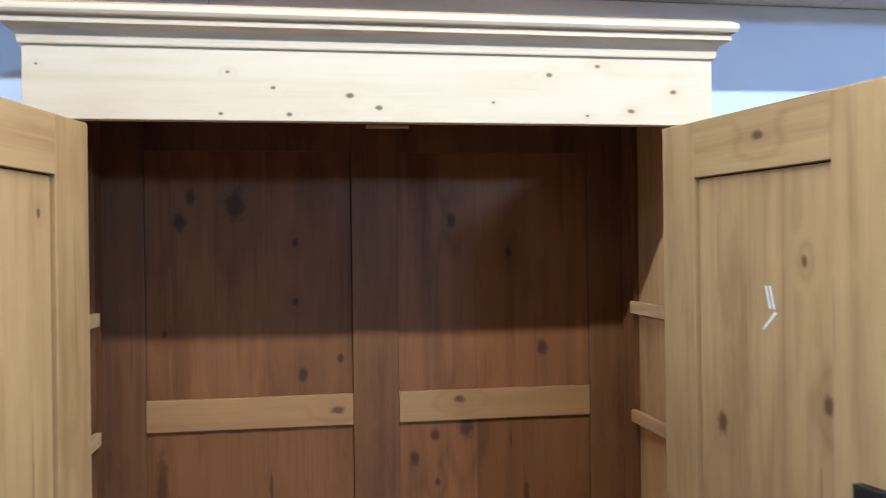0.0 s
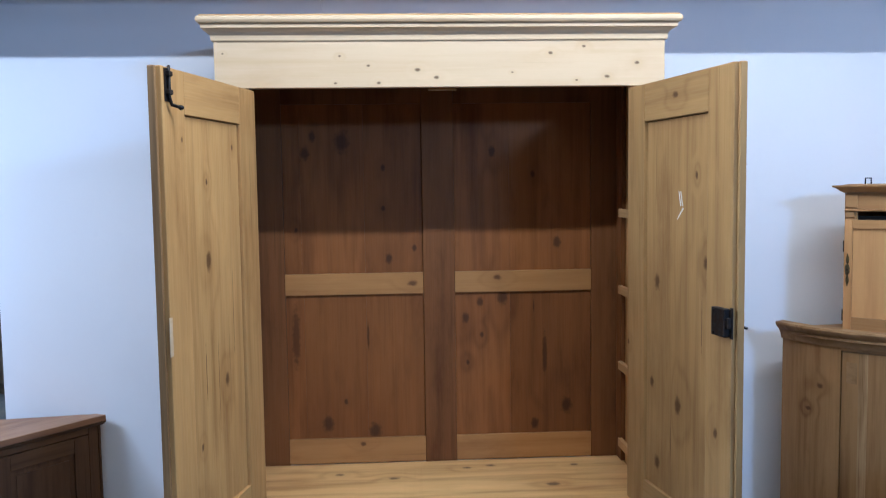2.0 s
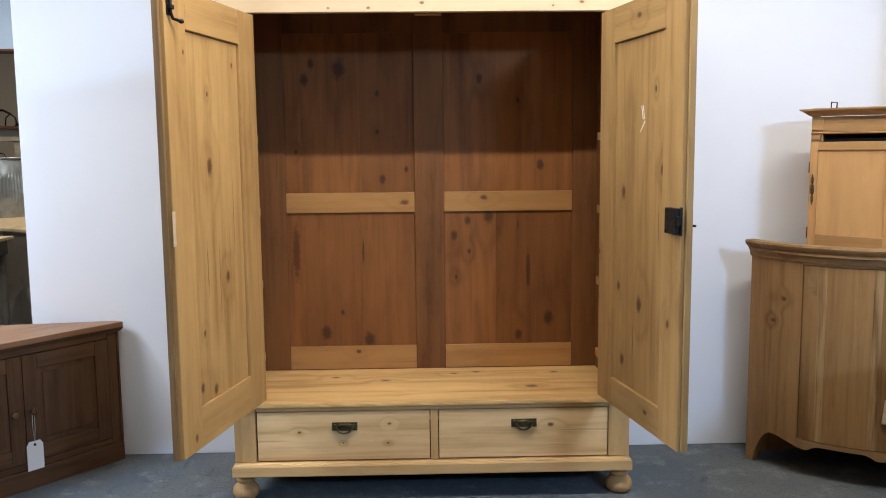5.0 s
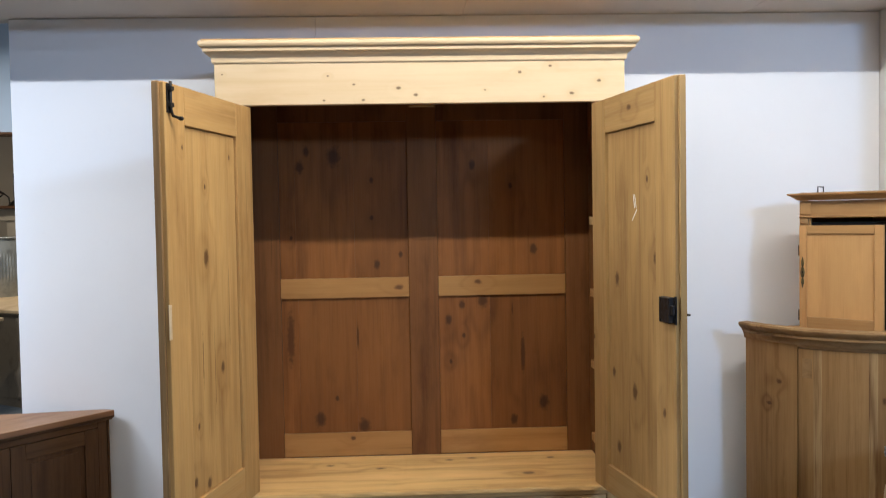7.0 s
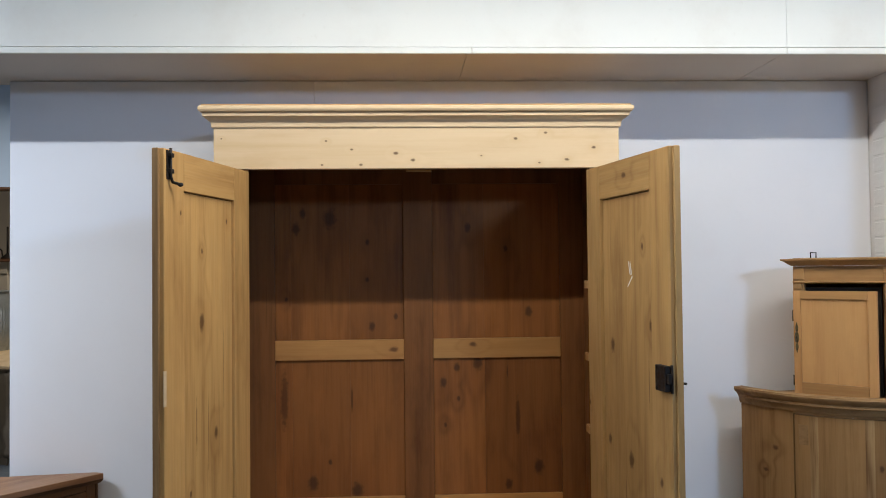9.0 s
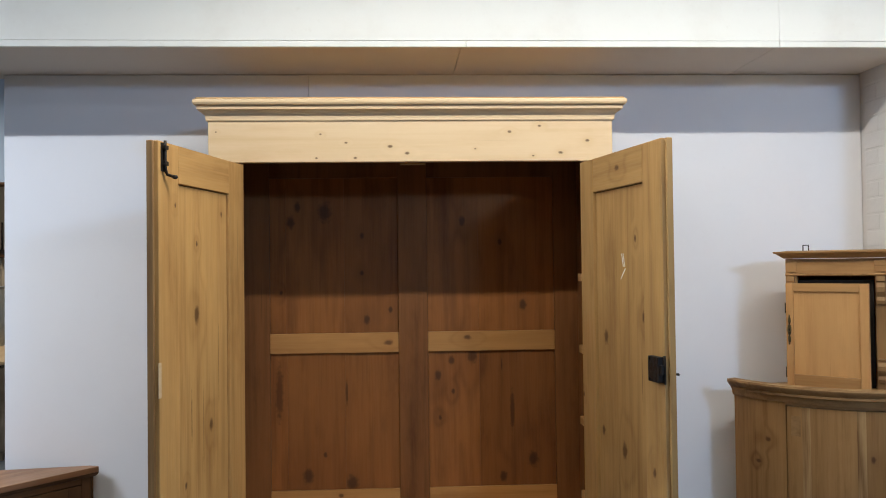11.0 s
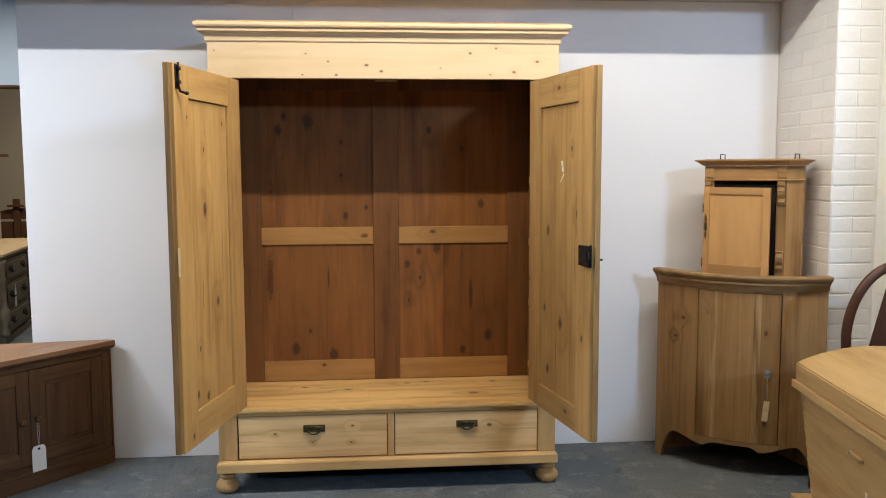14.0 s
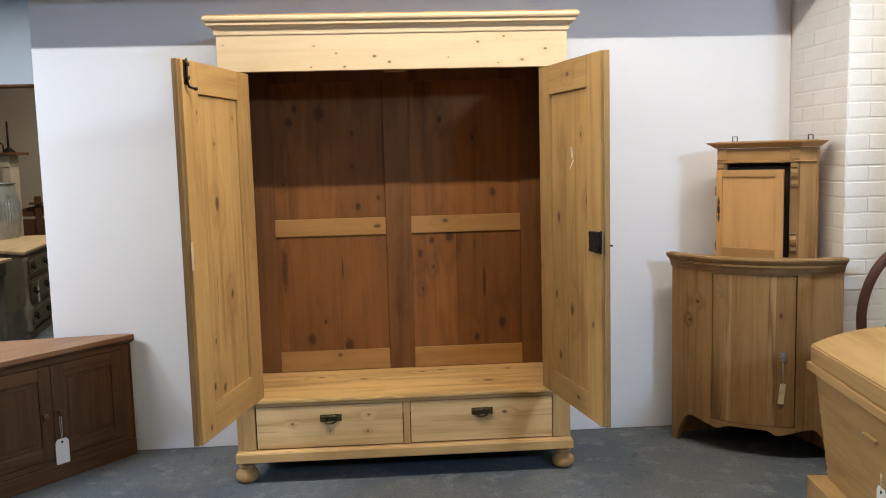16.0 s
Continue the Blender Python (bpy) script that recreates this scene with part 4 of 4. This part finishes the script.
part("carcass", prism([(0.012, 0.0352), (LONG - 0.012, 0.0352), (LONG * 0.50, 0.50), (LONG * 0.38, 0.50)], 0.002, 0.6195), M_OAK_Z, low, "", lf)
part("end_post", U(LONG - 0.0118, LONG - 0.002, 0.006, 0.035, 0.085, 0.615, 0.003), M_OAK_Z, low, "", lf)

# ---- dome-lidded chest ----
chest = thing("blanket_chest", "waxed pine dome-lidded blanket chest on a plinth", "chest", pose(2.005, -0.60, 0, 0, 0, -7.5))
W0, LEN = 0.315, 1.05
prof = [(-W0 + 2 * W0 * i / 20, 0.705 + 0.072 * (1 - (i / 10 - 1) ** 2)) for i in range(21)]
bm = bmesh.new()
ends = []
for y in (0.0, -LEN):
    ends.append([bm.verts.new((x, y, z)) for x, z in [(-W0, 0.632)] + prof + [(W0, 0.632)]])
bm.faces.new(ends[0]), bm.faces.new(ends[1][::-1])
k = len(ends[0])
for i in range(k):
    bm.faces.new((ends[0][i], ends[0][(i + 1) % k], ends[1][(i + 1) % k], ends[1][i]))
bmesh.ops.recalc_face_normals(bm, faces=bm.faces)
bmesh.ops.bevel(bm, geom=[e for e in bm.edges if abs(e.verts[0].co.y - e.verts[1].co.y) < 0.001 or abs(abs(e.verts[0].co.x) - W0) < 0.001], offset=0.005, segments=2, affect="EDGES")
part("lid", bm, M_CHEST_Y, chest, "domed pine lid")
part("rim", moulding([(W0 - 0.01, -LEN + 0.008), (W0 - 0.01, -0.008), (-W0 + 0.01, -0.008), (-W0 + 0.01, -LEN + 0.008), (W0 - 0.012, -LEN + 0.008)][::-1], [(-0.02, 0.600), (0.010, 0.600), (0.014, 0.606), (0.014, 0.624), (0.009, 0.630), (-0.02, 0.630)]), M_CHEST_Y, chest)
taper = 0.055
bm = bmesh.new()
lo = [bm.verts.new(p) for p in ((-W0 + 0.012 + taper, -0.012 - taper * 0.6, 0.14), (W0 - 0.012 - taper, -0.012 - taper * 0.6, 0.14), (W0 - 0.012 - taper, -LEN + 0.012 + taper * 0.6, 0.14), (-W0 + 0.012 + taper, -LEN + 0.012 + taper * 0.6, 0.14))]
hi = [bm.verts.new(p) for p in ((-W0 + 0.012, -0.012, 0.631), (W0 - 0.012, -0.012, 0.631), (W0 - 0.012, -LEN + 0.012, 0.631), (-W0 + 0.012, -LEN + 0.012, 0.631))]
bm.faces.new(lo[::-1]), bm.faces.new(hi)
for i in range(4):
    bm.faces.new((lo[i], lo[(i + 1) % 4], hi[(i + 1) % 4], hi[i]))
bmesh.ops.recalc_face_normals(bm, faces=bm.faces)
bmesh.ops.bevel(bm, geom=list(bm.edges), offset=0.004, segments=2, affect="EDGES")
cbody = part("body", bm, M_CHEST_Y, chest, "tapering dovetailed pine body")
for i in range(7):
    z = 0.165 + i * 0.064
    f = (z - 0.14) / 0.491
    x = -W0 + 0.012 + taper * (1 - f)
    y = -0.012 - taper * 0.6 * (1 - f)
    part("dovetail", box(x - 0.0012, x + 0.01, y - 0.030, y + 0.0012, z, z + 0.034), M_CHEST_X, cbody)
part("plinth", box(-W0 - 0.004, W0 + 0.004, -LEN - 0.0, 0.0, 0.0, 0.1395, 0.006), M_CHEST_Y, chest)
# shallow scooped handle on the side
hx = -W0 + 0.012 + taper * 0.30
hd = part("handle", worn(box(hx - 0.010, hx + 0.004, -0.585, -0.475, 0.474, 0.490, 0.005), 0.001, 30), M_CHEST_X, cbody, "pine lift handle")
for y in (-0.575, -0.485):
    part("screw", lathe([(0.006, 0), (0.004, 0.003)], 10), M_BRIGHT, hd, "", pose(hx - 0.0098, y, 0.482, 0, -90, 0))
price_tag("tag", -W0 + 0.012, -0.66, 0.40, -90, chest, 0.12, 0.07, 0.05)

# ---- hoop-backed chair behind the chest ----
chair = thing("hoop_back_chair", "dark bentwood hoop-back chair with a leather seat", "chair", pose(2.155, -0.40, 0, 0, 0, 187))
hoop = []
for i in range(33):
    a = math.pi * i / 32
    hoop.append((0.212 * math.cos(a) * (1 + 0.05 * math.sin(a)), 0.06 + 0.035 * math.sin(a), 0.80 + 0.30 * math.sin(a)))
hoop = [(0.185, 0.045, 0.47)] + hoop + [(-0.185, 0.045, 0.47)]
part("hoop", tube(hoop, 0.021, 14), M_BENT, chair)
part("seat", worn(lathe([(0.12, 0.44), (0.160, 0.445), (0.165, 0.46), (0.155, 0.475), (0.05, 0.482)], 36, None, (0, -0.10, 0)), 0), M_LEATHER, chair)
for x in (-0.12, 0.12):
    part("leg", tube([(x, -0.02, 0.45), (x * 1.12, 0.015, 0.0)], [0.017, 0.013], 10), M_BENT, chair)
    part("leg", tube([(x, -0.21, 0.45), (x * 1.1, -0.245, 0.0)], [0.017, 0.013], 10), M_BENT, chair)
screen = thing("leaning_panel", "dark brown wooden panel propped on the chair seat", "panel", pose(2.085, -0.372, 0.530, 0, 14, -4))
part("board", box(0.0, 0.19, 0.0, 0.016, 0.0, 0.47, 0.003), M_BENT, screen)
part("batten", box(0.075, 0.17, -0.012, -0.0002, 0.10, 0.52, 0.003), M_DARKWOOD, screen)

# ---- things in the room beyond ----
dresser = thing("chest_of_drawers", "long grey-green painted chest of drawers with a pine top", "chest of drawers", pose(-3.24, 3.62, 0, 0, 0, 99))
part("carcass", prism([(0.02, 0.02), (1.84, 0.02), (1.84, 0.81), (0.24, 0.81), (0.24, 0.26)], 0.06, 0.762, None, 0.004), M_GREEN, dresser)
part("top", prism([(-0.01, -0.012), (1.86, -0.012), (1.86, 0.83), (0.215, 0.83), (0.215, 0.26)], 0.7625, 0.79, None, 0.006), M_PALETOP, dresser, "scrubbed pine top")
part("top_moulding", moulding([(0.24, 0.26), (0.02, 0.02), (1.84, 0.02)], [(0, 0.735), (0.006, 0.738), (0.012, 0.750), (0.020, 0.7622), (0.0, 0.7622)]), M_GREEN, dresser)
part("plinth", prism([(0.0, 0.0), (1.85, 0.0), (1.85, 0.82), (0.23, 0.82), (0.23, 0.26)], 0.0, 0.0598), M_GREEN, dresser)
for x0, x1 in ((0.10, 0.90), (0.96, 1.78)):
    for z0, z1 in ((0.08, 0.28), (0.305, 0.515), (0.54, 0.725)):
        dr = part("drawer", box(x0, x1, 0.006, 0.0198, z0, z1, 0.003), M_GREEN, dresser)
        part("drawer_field", box(x0 + 0.03, x1 - 0.03, -0.006, 0.0058, z0 + 0.028, z1 - 0.028, 0.004), M_GREEN, dr)
        for x in (x0 + 0.15, x1 - 0.22):
            zc = (z0 + z1) / 2
            handle = part("handle", tube([(x - 0.05, -0.008, zc + 0.016), (x - 0.036, -0.030, zc - 0.014), (x + 0.036, -0.030, zc - 0.014), (x + 0.05, -0.008, zc + 0.016)], 0.010, 8), M_IRON, dr)
            part("handle_plate", worn(box(x - 0.062, x + 0.062, -0.0095, -0.0062, zc - 0.006, zc + 0.036, 0.002), 0.002, 40), M_IRON, handle)
# scrolled corner bracket
part("corner_post", lathe([(0.030, 0.06), (0.040, 0.10), (0.022, 0.15), (0.050, 0.24), (0.046, 0.29), (0.020, 0.33), (0.018, 0.50), (0.030, 0.56), (0.018, 0.60), (0.026, 0.70), (0.026, 0.735)], 16, None, (0.035, 0.005, 0)), M_GREEN, dresser, "turned and scrolled corner post")
price_tag("tag", 0.26, -0.034, 0.50, 0, dresser, 0.16, 0.06, 0.04)

tub = thing("dolly_tub", "ribbed galvanised steel wash tub standing on the chest", "tub", pose(-4.11, 5.10, 0.79))
bm = bmesh.new()
seg = 96
rows = []
for i in range(17):
    z = 0.57 * i / 16
    r = 0.185 + 0.045 * math.sin(math.pi * min(1, (z + 0.05) / 0.62))
    amp = 0.0 if i in (0, 1, 15, 16) else 0.0055
    ph = 2.4 * max(0.0, 1 - abs(i - 8) / 3.5)
    rows.append([bm.verts.new(((r + amp * math.cos(48 * t + ph)) * math.cos(t), (r + amp * math.cos(48 * t + ph)) * math.sin(t), z)) for t in [2 * math.pi * j / seg + 0.033 for j in range(seg)]])
for a, b in zip(rows, rows[1:]):
    for j in range(seg):
        bm.faces.new((a[j], a[(j + 1) % seg], b[(j + 1) % seg], b[j]))
bm.faces.new(rows[0][::-1])
part("shell", bm, M_ZINC, tub)
part("rim", tube([(0.196 * math.cos(t), 0.196 * math.sin(t), 0.57) for t in [2 * math.pi * j / 40 for j in range(40)]], 0.009, 8, None, True), M_ZINC, tub)
part("handle", tube([(0.10, -0.165, 0.575), (0.09, -0.17, 0.61), (0.0, -0.19, 0.635), (-0.09, -0.17, 0.61), (-0.10, -0.165, 0.575)], 0.006, 8), M_IRON, tub)

table = thing("side_table", "green-grey painted table with turned legs and a pine top", "table", pose(-3.98, 2.98, 0))
part("tabletop", box(0, 0.72, 0, 0.45, 0.735, 0.76, 0.004), M_PALETOP, table, "scrubbed pine top")
part("apron", box(0.04, 0.68, 0.03, 0.42, 0.62, 0.7345, 0.003), M_GREEN, table)
for x in (0.08, 0.64):
    for y in (0.06, 0.39):
        part("leg", lathe([(0.02, 0), (0.03, 0.04), (0.022, 0.09), (0.034, 0.16), (0.024, 0.30), (0.034, 0.42), (0.022, 0.47), (0.036, 0.52), (0.036, 0.6198)], 16, None, (x, y, 0)), M_GREEN, table)

rack = thing("shelf_unit", "pale painted shelf unit with a wooden shelf", "shelves", pose(-5.40, 5.62, 0))
part("shelf", box(0, 1.32, 0, 0.32, 1.655, 1.685, 0.004), M_DARKWOOD, rack, "brown wooden shelf")
part("rail", box(0.04, 1.22, 0.04, 0.28, 1.53, 1.6545, 0.004), M_CREAM, rack)
for x in (0.04, 1.13):
    part("upright", box(x, x + 0.09, 0.05, 0.27, 0, 1.5295, 0.004), M_CREAM, rack)
part("lower_shelf", box(0.1305, 1.1295, 0.05, 0.27, 0.40, 0.43, 0.004), M_CREAM, rack)
stand = thing("iron_candlestand", "black iron candle stand on the shelf", "candlestick", pose(-4.22, 5.76, 1.685))
part("stem", tube([(0, 0, 0), (0, 0, 0.34)], 0.011, 10), M_IRON, stand)
part("base", lathe([(0.07, 0), (0.06, 0.02), (0.03, 0.045), (0.012, 0.06)], 18), M_IRON, stand)
vane = thing("iron_balance", "black iron scale with a finial on the shelf", "scale", pose(-4.50, 5.76, 1.685))
part("post", lathe([(0.06, 0), (0.05, 0.02), (0.018, 0.05), (0.014, 0.16), (0.03, 0.19), (0.03, 0.22), (0.012, 0.25), (0.024, 0.28), (0.004, 0.31)], 16), M_IRON, vane)
part("beam", tube([(-0.18, 0, 0.13), (-0.09, 0, 0.17), (0, 0, 0.155), (0.09, 0, 0.17), (0.17, 0, 0.13)], 0.012, 8), M_IRON, vane)
part("yoke", tube([(0.11, 0, 0.0), (0.12, 0, 0.09), (0.17, 0, 0.13), (0.22, 0, 0.09), (0.23, 0, 0.0)], 0.008, 8), M_IRON, vane)
settle = thing("dark_settle", "brown stained wooden settle with a curved crest rail", "settle", pose(-4.55, 6.10, 0))
part("back", box(0.0, 0.95, 0.40, 0.43, 0.40, 0.90, 0.004), M_DARKWOOD, settle)
crest = [(0.0, 0.88)] + [(0.95 * i / 12, 0.95 + 0.07 * math.sin(math.pi * i / 12)) for i in range(13)] + [(0.95, 0.88)]
part("crest_rail", prism(crest, 0, 0.035), M_DARKWOOD, settle, "", pose(0, 0.4355, 0.05, 90))
part("rest", box(0.42, 0.93, 0.385, 0.3995, 0.86, 0.98, 0.004), M_LEATHER, settle)
part("seat", box(0.0, 0.95, 0.0, 0.3995, 0.40, 0.44, 0.004), M_DARKWOOD, settle)
part("splat", box(0.27, 0.345, 0.365, 0.3995, 0.4402, 1.17, 0.004), M_DARKWOOD, settle)
part("top_rail", box(0.22, 0.41, 0.33, 0.3645, 1.075, 1.10, 0.004), M_DARKWOOD, settle)
for x in (0.0, 0.89):
    part("post", box(x, x + 0.06, 0.0, 0.06, 0, 0.3995, 0.003), M_DARKWOOD, settle)
    part("post", box(x, x + 0.06, 0.37, 0.3998, 0, 0.3995, 0.003), M_DARKWOOD, settle)
    part("arm", box(x, x + 0.06, 0.0, 0.3998, 1.16 - 0.5, 1.20 - 0.5, 0.004), M_DARKWOOD, settle)
    part("arm_post", box(x + 0.01, x + 0.05, 0.01, 0.05, 0.4402, 0.6598, 0.003), M_DARKWOOD, settle)

# ---- bricks and blocks, last ----
def piece_mesh(name, sx, sy, sz, material):
    mesh = bpy.data.meshes.new(name)
    bm = box(-sx / 2, sx / 2, -sy / 2, sy / 2, -sz / 2, sz / 2, 0.0028, None, 2)
    bm.to_mesh(mesh)
    bm.free()
    mesh.materials.append(material)
    return mesh


def piece(name, mesh, parent, x, y, z, rz=0.0):
    ob = new(name, mesh)
    ob.parent = parent
    ob.matrix_basis = pose(x, y, z, random.uniform(-0.4, 0.4), random.uniform(-0.4, 0.4), rz + random.uniform(-0.4, 0.4))


COURSE = 0.0752
full = piece_mesh("brick", 0.2125, 0.03, 0.068, M_BRICK)
half = piece_mesh("brick_half", 0.104, 0.03, 0.068, M_BRICK)
for row in range(41):
    z = 0.037 + row * COURSE
    if z > TOP - 0.03:
        break
    # the face towards the partition
    y = PIER_Y + 0.004
    flip = row % 2
    while y < WALL_Y - 0.02:
        w = 0.104 if (flip and y < PIER_Y + 0.05) or WALL_Y - y < 0.2 else 0.213
        if y + w > WALL_Y + 0.02:
            break
        piece("brick", full if w > 0.2 else half, wall_pier, PIER_X + 0.015 + random.uniform(-0.0015, 0.001), y + w / 2, z, 90)
        y += w + 0.002
    if flip:
        piece("brick", full, wall_pier, PIER_X + 0.1095, PIER_Y + 0.015 + random.uniform(-0.0012, 0.001) - 0.001, z)
    else:
        for x in (0.056, 0.164):
            piece("brick", half, wall_pier, PIER_X + x, PIER_Y + 0.015 + random.uniform(-0.0012, 0.001) - 0.001, z)
block = piece_mesh("block", 0.44, 0.03, 0.216, M_BLOCK)
for row in range(13):
    z = 0.112 + row * 0.2255
    y = PIER_Y - 0.004 - (0.22 if row % 2 else 0)
    while y > -0.6:
        piece("block", block, wall_east, SIDE_X + 0.015 + random.uniform(-0.001, 0.001), y - 0.22, z, 90)
        y -= 0.45
